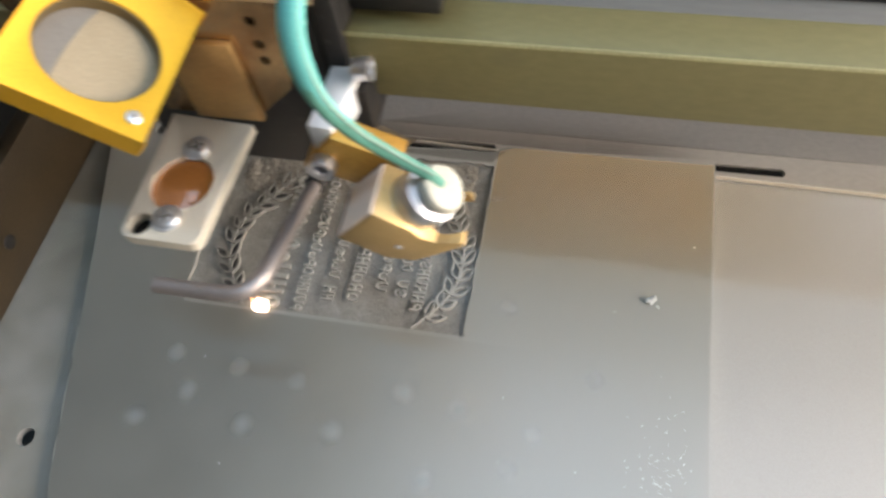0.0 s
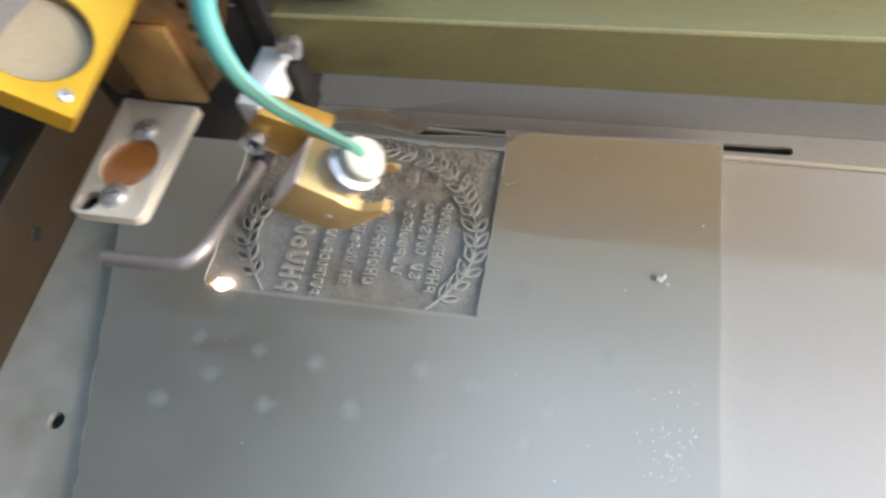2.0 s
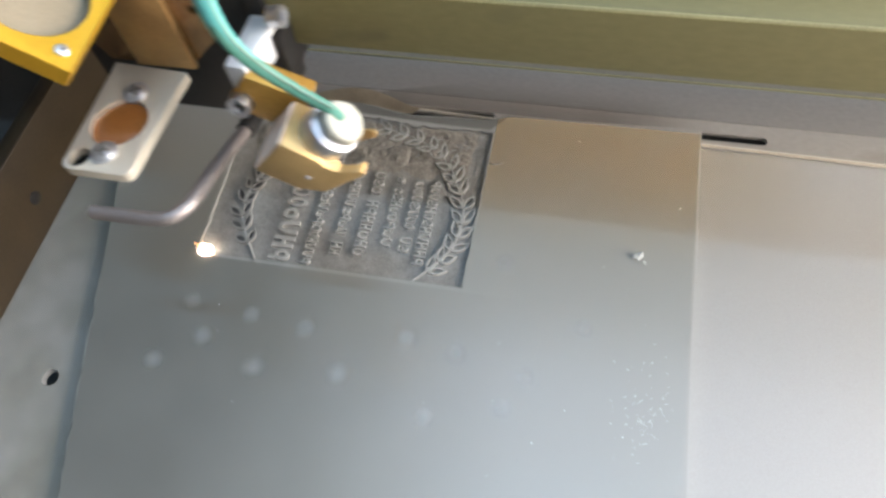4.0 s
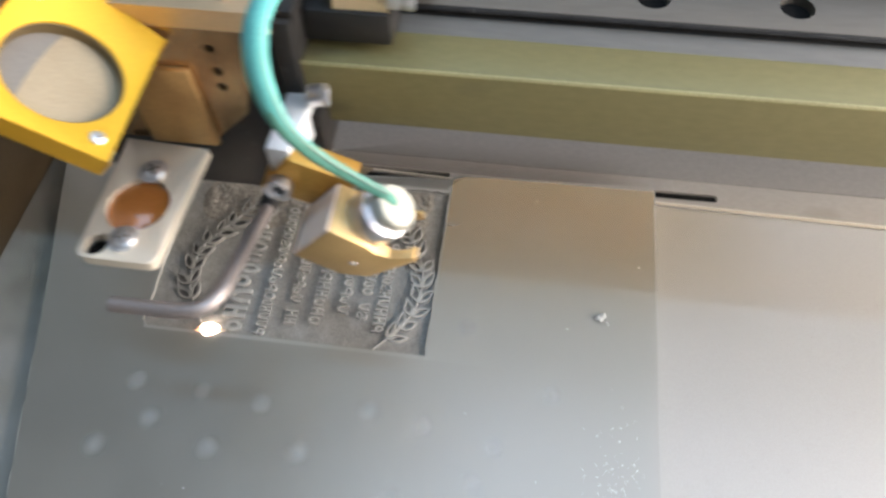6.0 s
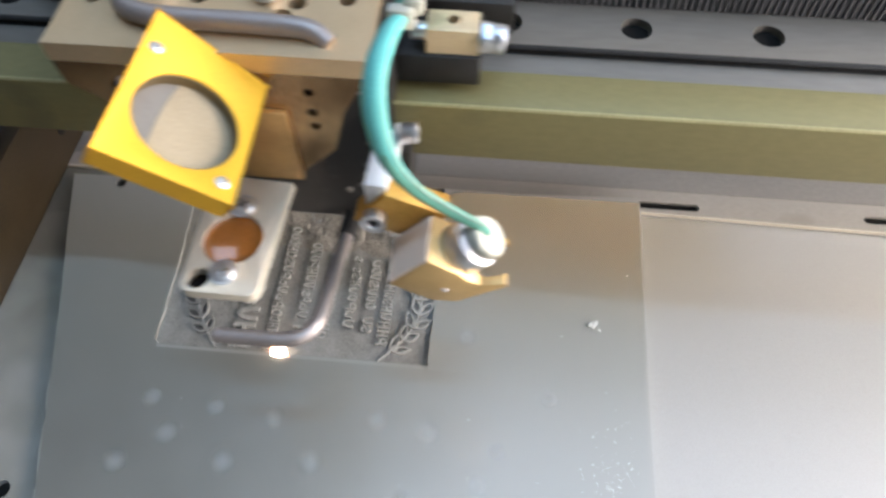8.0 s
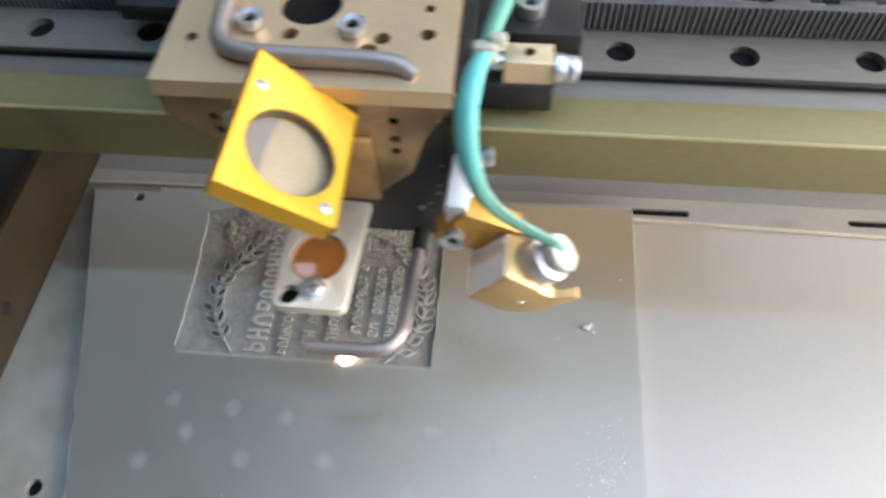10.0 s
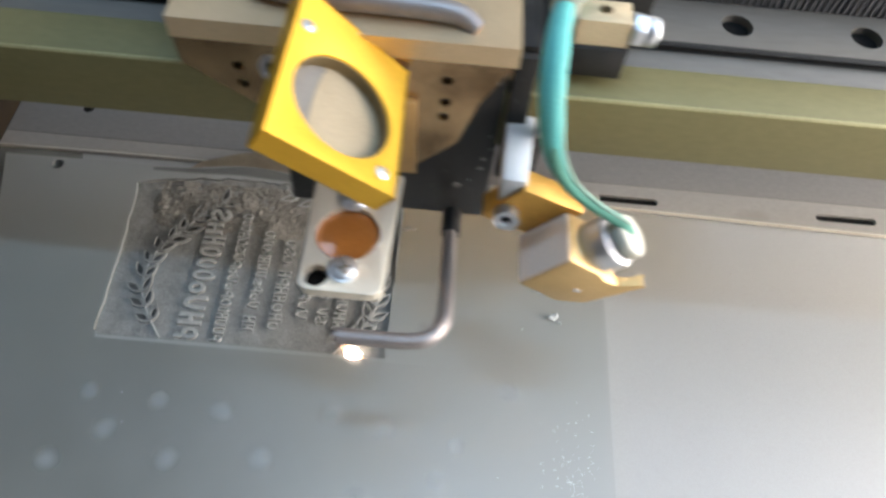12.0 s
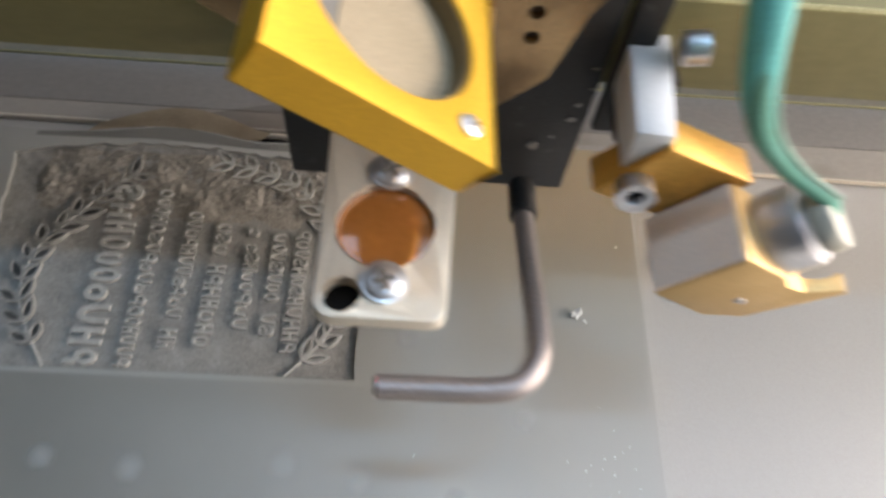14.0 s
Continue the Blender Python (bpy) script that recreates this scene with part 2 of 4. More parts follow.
def prism(pts, a0, a1, axis="z", r=0.0, seg=2):
    """An outline in the two other axes, drawn out from a0 to a1 along axis."""
    put = {"z": lambda p, a: (p[0], p[1], a), "y": lambda p, a: (p[0], a, p[1]), "x": lambda p, a: (a, p[0], p[1])}[axis]
    bm = bmesh.new()
    lo = [bm.verts.new(put(p, a0)) for p in pts]
    hi = [bm.verts.new(put(p, a1)) for p in pts]
    n = len(pts)
    bm.faces.new(lo)
    bm.faces.new(hi[::-1])
    for i in range(n):
        bm.faces.new((lo[i], lo[(i + 1) % n], hi[(i + 1) % n], hi[i]))
    bmesh.ops.recalc_face_normals(bm, faces=bm.faces)
    return bevel(bm, r, seg)


def aim(p0, p1):
    d = Vector(p1) - Vector(p0)
    return Matrix.Translation(p0) @ d.to_track_quat("Z", "Y").to_matrix().to_4x4(), d.length


def rod(p0, p1, r, r2=None, seg=28, bev=0.0):
    m, length = aim(p0, p1)
    bm = bmesh.new()
    bmesh.ops.create_cone(bm, cap_ends=True, segments=seg, radius1=r, radius2=r if r2 is None else r2, depth=length)
    bmesh.ops.translate(bm, vec=(0, 0, length / 2), verts=bm.verts)
    bevel(bm, bev, 2, 60)
    bm.transform(m)
    return bm


def ring_pts(cx, cy, r, n=28, start=0.0):
    return [(cx + r * math.cos(start + i * math.tau / n), cy + r * math.sin(start + i * math.tau / n)) for i in range(n)]


def stadium(x0, x1, y, r, n=8):
    a = [(x1 - r + r * math.cos(t), y + r * math.sin(t)) for t in [-math.pi / 2 + i * math.pi / n for i in range(n + 1)]]
    return a + [(x0 + r + r * math.cos(t), y + r * math.sin(t)) for t in [math.pi / 2 + i * math.pi / n for i in range(n + 1)]]


def plate(outer, holes, z0, z1, bottom=True):
    """A flat plate with openings that go right through it."""
    bm = bmesh.new()
    for z in ((z1, z0) if bottom else (z1,)):
        edges = []
        for loop in (outer, *holes):
            vs = [bm.verts.new((x, y, z)) for x, y in loop]
            edges += [bm.edges.new((vs[i], vs[(i + 1) % len(vs)])) for i in range(len(vs))]
        bmesh.ops.triangle_fill(bm, use_beauty=True, edges=edges)
    for loop in (outer, *holes):
        a = [bm.verts.new((x, y, z1)) for x, y in loop]
        b = [bm.verts.new((x, y, z0)) for x, y in loop]
        for i in range(len(loop)):
            j = (i + 1) % len(loop)
            bm.faces.new((a[i], a[j], b[j], b[i]))
    bmesh.ops.remove_doubles(bm, verts=bm.verts, dist=0.0005)
    return bm


def carve(bm, tool):
    """The solid bm with the solid tool cut out of it."""
    obs = []
    for b in (bm, tool):
        bmesh.ops.recalc_face_normals(b, faces=b.faces)
        me = bpy.data.meshes.new("tmp")
        b.to_mesh(me)
        b.free()
        obs.append(new("tmp", me))
    cut = obs[0].modifiers.new("cut", "BOOLEAN")
    cut.operation, cut.object, cut.solver = "DIFFERENCE", obs[1], "EXACT"
    bpy.context.view_layer.update()
    done = bpy.data.meshes.new_from_object(obs[0].evaluated_get(bpy.context.evaluated_depsgraph_get()))
    out = bmesh.new()
    out.from_mesh(done)
    bpy.data.meshes.remove(done)
    for ob in obs:
        me = ob.data
        bpy.data.objects.remove(ob)
        bpy.data.meshes.remove(me)
    return out


def spline(pts, n=8):
    p = [Vector(q) for q in (pts[0], *pts, pts[-1])]
    out = []
    for i in range(1, len(p) - 2):
        for k in range(n):
            t = k / n
            a, b, c, d = p[i - 1:i + 3]
            out.append(0.5 * (2 * b + (c - a) * t + (2 * a - 5 * b + 4 * c - d) * t * t + (3 * b - a - 3 * c + d) * t ** 3))
    return out + [p[-1]]


def hose(pts, radii, seg=14, n=8, flat=1.0):
    path = spline(pts, n)
    rs = np.interp(np.linspace(0, 1, len(path)), np.linspace(0, 1, len(radii)), radii)
    bm = bmesh.new()
    rings = []
    side = Vector((1, 0, 0.2))
    for i, q in enumerate(path):
        d = (path[min(i + 1, len(path) - 1)] - path[max(i - 1, 0)]).normalized()
        side = (side - d * side.dot(d)).normalized()
        up = d.cross(side)
        rings.append([bm.verts.new(q + (side * math.cos(a) + up * math.sin(a) * flat) * float(rs[i])) for a in [k * math.tau / seg for k in range(seg)]])
    for a, b in zip(rings, rings[1:]):
        for k in range(seg):
            bm.faces.new((a[k], a[(k + 1) % seg], b[(k + 1) % seg], b[k]))
    bm.faces.new(rings[0][::-1])
    bm.faces.new(rings[-1])
    return bm


def dome(p, up, r, h, seg=24, rings=5):
    """A low round cap of height h on the point p."""
    prof = [(r, 0), (r, h * 0.35)] + [(r * math.cos(a), h * (0.35 + 0.65 * math.sin(a))) for a in [i * math.pi / 2 / rings for i in range(1, rings)]]
    bm = bmesh.new()
    loops = [[bm.verts.new((q * math.cos(t), q * math.sin(t), z)) for t in [k * math.tau / seg for k in range(seg)]] for q, z in prof]
    top = bm.verts.new((0, 0, h))
    for a, b in zip(loops, loops[1:]):
        for k in range(seg):
            bm.faces.new((a[k], a[(k + 1) % seg], b[(k + 1) % seg], b[k]))
    for k in range(seg):
        bm.faces.new((loops[-1][k], loops[-1][(k + 1) % seg], top))
    bm.faces.new(loops[0][::-1])
    bm.transform(aim(p, Vector(p) + Vector(up))[0])
    return bm


def pan_screw(p, up, r, parent, turn=20, washer=True):
    """A cross-head pan screw, lying on its flange."""
    h = r * 0.4
    body = dome(p, up, r * 0.84, h)
    if washer:
        body = merge(body, rod(p, Vector(p) + Vector(up).normalized() * 0.45, r, bev=0.12))
    head = part("screw", body, SCREW, parent)
    m = aim(p, Vector(p) + Vector(up))[0] @ pose(0, 0, 0, 0, 0, turn)
    cross = merge(box(-r * 0.48, r * 0.48, -r * 0.11, r * 0.11, h * 0.5, h * 1.04, 0), box(-r * 0.11, r * 0.11, -r * 0.48, r * 0.48, h * 0.5, h * 1.041, 0))
    cross.transform(m)
    part("cross_slot", cross, GREY, head)
    return head


def cap_screw(p, up, r, h, parent, turn=0):
    """A socket cap screw: a knurled round head with a six-sided well."""
    bm = plate(ring_pts(0, 0, r, 28), [ring_pts(0, 0, r * 0.55, 6)], 0, h)
    bevel(bm, r * 0.08, 2, 60)
    m = aim(p, Vector(p) + Vector(up))[0] @ pose(0, 0, 0, 0, 0, turn)
    bm.transform(m)
    head = part("cap_screw", bm, STEEL, parent)
    well = rod((0, 0, h * 0.2), (0, 0, h * 0.3), r * 0.62, seg=6)
    well.transform(m)
    part("socket", well, RECESS_SHADE, head)
    return head


# ---- the room round the machine, assumed: none of it is in view ----
def room_side(name, *b):
    ob = part(name, box(*b, 0), PLASTER)
    tagged(ob, "plain pale plastered workshop wall", "wall", kind="structure")
    return ob


fl = part("floor", box(-2300, 480, -2300, 1260, -950, -900, 0), CONCRETE)
tagged(fl, "grey concrete workshop floor", "floor", kind="structure")
room_side("wall_west", -2350, -2300, -2300, 1260, -900, 1800)
room_side("wall_south", -2350, 480, -2350, -2300, -900, 1800)
# unseen wall, set close to hold the two added east lamps
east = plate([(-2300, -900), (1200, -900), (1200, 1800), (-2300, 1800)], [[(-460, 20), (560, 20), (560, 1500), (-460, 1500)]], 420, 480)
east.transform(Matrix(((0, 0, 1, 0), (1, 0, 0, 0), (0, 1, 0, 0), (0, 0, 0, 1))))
tagged(part("wall_east", east, PLASTER), "pale plastered wall added out of view, with an opening for the east lamps", "wall", kind="structure")
room_side("wall_north", -2300, 420, 1200, 1260, -900, 1800)
# both roof openings are assumed, cut to let the overhead lamps through
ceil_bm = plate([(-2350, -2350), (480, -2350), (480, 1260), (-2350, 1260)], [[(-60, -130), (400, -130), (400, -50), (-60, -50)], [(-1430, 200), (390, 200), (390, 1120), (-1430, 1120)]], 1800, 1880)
tagged(part("ceiling", ceil_bm, PLASTER), "pale ceiling out of view, with openings for the overhead lamps", "ceiling", kind="structure")

# ---- machine casing and work table ----
SLOTS = [stadium(x, x + 46 - 28.2, 56.0, 1.25) for x in (54.6, 118.4, 182.0)] + [stadium(-28.0, -1.0, 55.8, 0.9)]


def casing():
    case = new("engraver_casing")
    tagged(case, "pale metal casing of a small laser engraver, open at the top", "machine")
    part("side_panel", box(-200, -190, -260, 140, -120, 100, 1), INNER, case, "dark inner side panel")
    # unseen dark panel, added to block light from the left
    part("left_shade_panel", box(-212, -203, -260, 140, 60, 330, 2), INNER, case, "dark panel added out of view to block light on the left")
    part("side_panel", box(330, 340, -260, 140, -120, 16, 1), CASE, case)
    part("back_panel", box(-190, 330, 130, 140, -120, 96, 1), CASE, case, "pale painted back panel")
    # no hood is seen: added panel that brightens the sheet's reflection at the back
    part("reflector_panel", box(-190, 330, 130, 138, 96.2, 172, 1), CASE, case, "pale panel added out of view for the sheet to reflect")
    part("front_panel", box(-190, 330, -260, -250, -120, 40, 1), CASE, case)
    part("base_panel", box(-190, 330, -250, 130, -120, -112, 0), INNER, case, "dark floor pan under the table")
    stand = part("stand", box(-190, 330, -250, 130, -900, -121, 2), CASE, case)
    return case


casing()
holes = [ring_pts(-95.0, -38.1, 2.1, 20), ring_pts(-92.0, -120, 2.1, 20)]
table = part("work_table", plate([(-121, -249), (329, -249), (329, 82), (-121, 82)], holes + [ring_pts(-95.9, 49.8, 1.5, 16)], -4.3, -2.3), TABLE)
tagged(table, "light grey painted steel work table with screw holes", "table", kind="structure")
strip_out = [(-115.1, 55.8), (-60, 56.3), (20, 53.8), (120, 51.6), (250, 49.4), (250, 81.5), (-115.1, 81.5)]
strip = part("back_strip", plate(strip_out, SLOTS, -2.26, -1.3), STRIP)
tagged(strip, "bare slotted metal strip along the table's back edge", "metal strip", kind="structure")
shelf_slots = [stadium(-28.9, -4.0, 77.6, 1.15), stadium(47.0, 74.0, 77.8, 1.15), stadium(124, 150, 77.8, 1.15)]
part("strip_step", plate([(-115.0, 74.4), (249.8, 74.4), (249.8, 81.4), (-115.0, 81.4)], shelf_slots, -1.28, -0.6), SHELF, strip, "raised back fold of the strip with long slots")
# paler material puts the step edge's highlight into the colour
part("step_ridge", box(-114.8, 249.6, 74.1, 74.5, -1.0, -0.52, 0.1), RIDGE, strip, "thin edge of the raised fold, paler for its highlight")
# thin darker sheet where the strip lies in the beam's shade
part("strip_shade_band", plate([(-115.0, 61.4), (249.8, 61.4), (249.8, 74.0), (-115.0, 74.0)], [ring_pts(-95.2, 72.0, 1.6, 20)], -1.28, -1.05), STRIP_SHADE, strip, "darker grey band standing for the strip's part in the beam's shade")
# near-black sheets show through the holes and slots in place of their shade
part("slot_shade_sheet", box(-97, -93.4, 70.2, 73.8, -1.29, -1.27, 0), RECESS_SHADE, strip)
part("slot_shade_sheet", box(-114, 249, 76.0, 79.4, -1.29, -1.27, 0), RECESS_SHADE, strip)
edge = hose([(x, y + 0.35, -1.75) for x, y in strip_out[:5]], [0.52, 0.52], seg=8, n=6)
# the lip's highlight is painted: paler metal than the strip
part("folded_lip", edge, PALE, strip, "folded lip of the strip, paler for its highlight")
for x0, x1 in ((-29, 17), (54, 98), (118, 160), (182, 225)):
    part("slot_shade_sheet", box(x0, x1, 53.8, 58.2, -2.285, -2.27, 0), RECESS_SHADE, strip)


def grime_shade_material():
    """Soot and left-side dimness in one thin film, blotchy and worn through in places."""
    m = bpy.data.materials.new("soot_shade_film")
    m.use_nodes = True
    nt = m.node_tree
    b = nt.nodes["Principled BSDF"]
    b.inputs["Base Color"].default_value, b.inputs["Roughness"].default_value = (0.30, 0.272, 0.195, 1), 0.6
    co = nt.nodes.new("ShaderNodeTexCoord")
    total = None
    for scale, lo, hi, amount in ((6.0, 0.1, 0.9, 0.34), (60.0, 0.35, 0.8, 0.2)):
        n = nt.nodes.new("ShaderNodeTexNoise")
        n.inputs["Scale"].default_value, n.inputs["Detail"].default_value = scale, 6
        nt.links.new(co.outputs["Object"], n.inputs["Vector"])
        mr = nt.nodes.new("ShaderNodeMapRange")
        mr.inputs[1].default_value, mr.inputs[2].default_value, mr.inputs[4].default_value = lo, hi, amount
        nt.links.new(n.outputs[0], mr.inputs[0])
        if total:
            add = nt.nodes.new("ShaderNodeMath")
            nt.links.new(total, add.inputs[0])
            nt.links.new(mr.outputs[0], add.inputs[1])
            total = add.outputs[0]
        else:
            total = mr.outputs[0]
    nt.links.new(total, b.inputs["Alpha"])
    return m


# dirt on the table's left side, which also darkens it in place of weaker light
film_out = [(-117.4, -239), (-30, -239), (-58, -130), (-74, -72), (-76, -20), (-80, 20), (-92, 56), (-117.4, 56)]
part("soot_shade_film", plate(film_out, [ring_pts(-95.0, -38.1, 2.12, 20), ring_pts(-92.0, -120, 2.12, 20), ring_pts(-95.9, 49.8, 1.52, 16)], -2.27, -2.25), grime_shade_material(), table, "thin film of soot and painted dimness on the table's left side")


def tint_film_material(col, thick, far=0.094, near=0.056):
    """A tint film for painted shade and for soot, thicker towards the machine's back."""
    m = bpy.data.materials.new("shade_tint_film")
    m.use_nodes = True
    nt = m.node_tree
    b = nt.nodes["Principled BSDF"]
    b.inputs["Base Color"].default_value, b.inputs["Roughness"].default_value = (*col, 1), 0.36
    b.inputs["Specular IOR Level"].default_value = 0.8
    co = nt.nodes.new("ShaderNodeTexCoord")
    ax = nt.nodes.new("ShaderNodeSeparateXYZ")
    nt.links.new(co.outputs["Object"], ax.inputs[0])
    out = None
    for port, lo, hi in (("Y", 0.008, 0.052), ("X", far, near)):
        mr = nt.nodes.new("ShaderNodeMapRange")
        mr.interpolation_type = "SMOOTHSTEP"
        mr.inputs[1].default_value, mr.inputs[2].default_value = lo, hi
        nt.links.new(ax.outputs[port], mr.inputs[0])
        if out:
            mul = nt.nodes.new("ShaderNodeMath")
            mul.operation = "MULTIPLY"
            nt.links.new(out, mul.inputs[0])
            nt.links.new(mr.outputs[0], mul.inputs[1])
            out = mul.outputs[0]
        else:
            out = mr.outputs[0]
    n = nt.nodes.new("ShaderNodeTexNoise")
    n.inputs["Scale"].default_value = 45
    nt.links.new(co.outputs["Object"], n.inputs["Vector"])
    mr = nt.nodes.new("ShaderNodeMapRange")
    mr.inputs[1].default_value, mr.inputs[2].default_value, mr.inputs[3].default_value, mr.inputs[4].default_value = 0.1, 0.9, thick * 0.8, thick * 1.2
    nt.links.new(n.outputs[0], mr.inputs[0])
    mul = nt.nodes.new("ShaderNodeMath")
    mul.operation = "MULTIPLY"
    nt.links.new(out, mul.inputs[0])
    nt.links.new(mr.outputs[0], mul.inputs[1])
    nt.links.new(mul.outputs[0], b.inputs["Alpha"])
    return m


# brown tints: the warm shade under the gantry beam, put into colour
SHADE_TINT = tint_film_material((0.47, 0.285, 0.075), 0.41)
SHADE_SOOT = tint_film_material((0.07, 0.05, 0.03), 0.41, 0.085, -0.02)
TABLE_SHADE_TINT = tint_film_material((0.54, 0.42, 0.26), 0.35)


def side_shade_material():
    """A thin olive tint for the dimmer light beside the side rail, thinning out away from it."""
    m = tint_film_material((0.07, 0.071, 0.054), 0.38)
    nt = m.node_tree
    m.name = "olive_shade_film"
    ramps = [n for n in nt.nodes if n.type == "MAP_RANGE"]
    nt.nodes["Principled BSDF"].inputs["Specular IOR Level"].default_value = 0.25
    nt.nodes["Principled BSDF"].inputs["Roughness"].default_value = 0.6
    ramps[0].inputs[1].default_value, ramps[0].inputs[2].default_value = 0.05, -0.03
    ramps[1].inputs[1].default_value, ramps[1].inputs[2].default_value = 0.025, -0.065
    return m


SIDE_SHADE = side_shade_material()


def edge_soot_material():
    """Brown soot on the strip, thickest beside the sheet's cut edge."""
    m = tint_film_material((0.11, 0.07, 0.035), 0.41)
    m.name = "edge_soot_film"
    ramps = [n for n in m.node_tree.nodes if n.type == "MAP_RANGE"]
    ramps[0].inputs[1].default_value, ramps[0].inputs[2].default_value = 0.069, 0.057
    ramps[1].inputs[1].default_value, ramps[1].inputs[2].default_value = 0.062, 0.030
    return m


EDGE_SOOT = edge_soot_material()


def flat(pts, z):
    bm = bmesh.new()
    bm.faces.new([bm.verts.new((x, y, z)) for x, y in pts])
    return bm


part("soot_shade_film", flat([(-48, 56.9), (19, 56.4), (54, 57.8), (64, 58.0), (64, 70), (0, 70), (-48, 57.1)], -1.0), EDGE_SOOT, strip, "brown soot on the strip")
part("shade_tint_film", flat([(55.4, 8), (95, 8), (95, 51.8), (55.4, 52.2)], -2.25), TABLE_SHADE_TINT, table, "brown tint of the beam's warm shade on the table")


def side_rail():
    r = new("side_rail")
    tagged(r, "brown-gold metal side rail beside the work table", "rail")
    part("rail_body", box(-120.2, -115.2, -240, 81, -2.28, 22, 0.8), BROWN, r)
    part("dark_channel", box(-150, -120.3, -240, 81, -6, 17, 0.8), INNER, r, "dark channel behind the rail")
    for y in (-60, 5, 62):
        part("grub_screw", rod((-116, y, 8), (-114.9, y, 8), 1.9, bev=0.2), BLACK, r)
    return r


side_rail()


def back_wall():
    w = part("back_wall", plate([(-188, -40), (328, -40), (328, 24), (-188, 24)], [], 0, 1.5), BACKPAINT)
    w.matrix_world = pose(0, 0.0845, 0, 90)
    tagged(w, "dull brown sheet-metal wall behind the table", "wall", kind="structure")


back_wall()


# ---- the gantry ----
def gantry():
    g = new("gantry_beam")
    tagged(g, "olive anodised aluminium gantry beam across the machine", "gantry")
    part("beam", prism([(20, 57), (20, 70.5), (21, 71), (29, 71), (29, 69.5), (66, 69.5), (66, 57)], -187, 328, "x", 0.25), OLIVE, g)
    part("beam_ridge", prism([(19.85, 70.5), (19.85, 70.72), (20.12, 71.0), (20.4, 71.02)], -187, 328, "x"), RIDGE, g, "thin pale ridge of the beam")
    part("rail_bed", box(-186, 327, 31.0, 54.6, 68.3, 69.55, 0.1), RAIL, g, "dull steel bed strip")
    wells = [ring_pts(-12.6 + 25.3 * k, 43.2, 3.1, 24) for k in range(-6, 13)]
    rail = part("guide_rail", plate([(-184, 36.9), (322, 36.9), (322, 49.1), (-184, 49.1)], wells, 69.6, 71.3), RAIL, g, "ground steel guide rail with counterbored holes")
    # black instead of rail steel, for the groove's dark shade line
    part("rail_side", prism([(35.9, 69.65), (36.7, 70.0), (36.7, 70.5), (35.9, 70.9), (36.2, 71.25), (36.88, 71.25), (36.88, 69.6)], -184, 322, "x"), BLACK, rail, "dark grooved edge of the rail")
    for k in range(-6, 13):
        x = -12.6 + 25.3 * k
        # no bolt shows: a near-black disc paints the shade in each well
        part("well_shade", rod((x, 43.2, 69.57), (x, 43.2, 69.75), 2.9, seg=20), RECESS_SHADE, rail)
    return g


def toothed_belt():
    b = new("toothed_belt")
    tagged(b, "black ribbed timing belt on edge behind the rail", "belt")
    part("belt_band", box(-180, 318, 49.6, 51.2, 71.2, 78.4, 0.1), BELT, b)
    teeth = bmesh.new()
    for i in range(330):
        x = -150 + i * 1.35
        vs = [teeth.verts.new(c) for c in ((x, 49.7, 71.4), (x + 0.8, 49.7, 71.4), (x + 0.62, 49.3, 71.4), (x + 0.18, 49.3, 71.4),
                                           (x, 49.7, 78.2), (x + 0.8, 49.7, 78.2), (x + 0.62, 49.3, 78.2), (x + 0.18, 49.3, 78.2))]
        for f in ((0, 1, 2, 3), (4, 5, 6, 7), (0, 3, 7, 4), (3, 2, 6, 7), (2, 1, 5, 6)):
            teeth.faces.new([vs[k] for k in f])
    part("belt_teeth", teeth, BELT, b, kind="stuff")
    return b


def drag_chain():
    c = new("drag_chain")
    tagged(c, "black plastic cable drag chain lying along the beam", "cable chain")
    for i in range(23):
        x = -150 + i * 13.6
        side = [(x, 71.5), (x + 12.8, 71.5), (x + 13.2, 72.4), (x + 13.2, 74.6), (x + 12.4, 75.8), (x + 2.2, 75.9), (x + 0.6, 75.4), (x - 0.2, 74.2)]
        rear = prism([(p, q - 0.6) for p, q in side], 58.0, 59.4, "y", 0.25)
        link = part("chain_link", prism(side, 53.8, 55.4, "y", 0.25), CHAIN, c)
        part("link_rear", rear, CHAIN, link)
        part("link_bar", box(x + 2.6, x + 10.2, 55.3, 58.1, 74.0, 74.8, 0.3), CHAIN, link)
    part("cable", hose([(-150, 56.7, 73.2), (0, 56.7, 73.2), (160, 56.7, 73.2)], [1.2, 1.2]), BLACK, c)
    return c


gantry()
toothed_belt()
drag_chain()


# ---- the rubber sheet and the half-made stamp ----
def almond(cx, cy, length, width, ang, n=7):
    c, s = math.cos(ang), math.sin(ang)
    up = [(length * i / n, width / 2 * math.sin(math.pi * (i / n) ** 0.85)) for i in range(n + 1)]
    pts = up + [(x, -y) for x, y in up[-2:0:-1]]
    return [(cx + x * c - y * s, cy + x * s + y * c) for x, y in pts]


def spot(r):
    """A mark on the sheet: one round face."""
    bm = bmesh.new()
    bm.faces.new([bm.verts.new((x, y, 0.07)) for x, y in ring_pts(0, 0, r, 24)])
    return bm


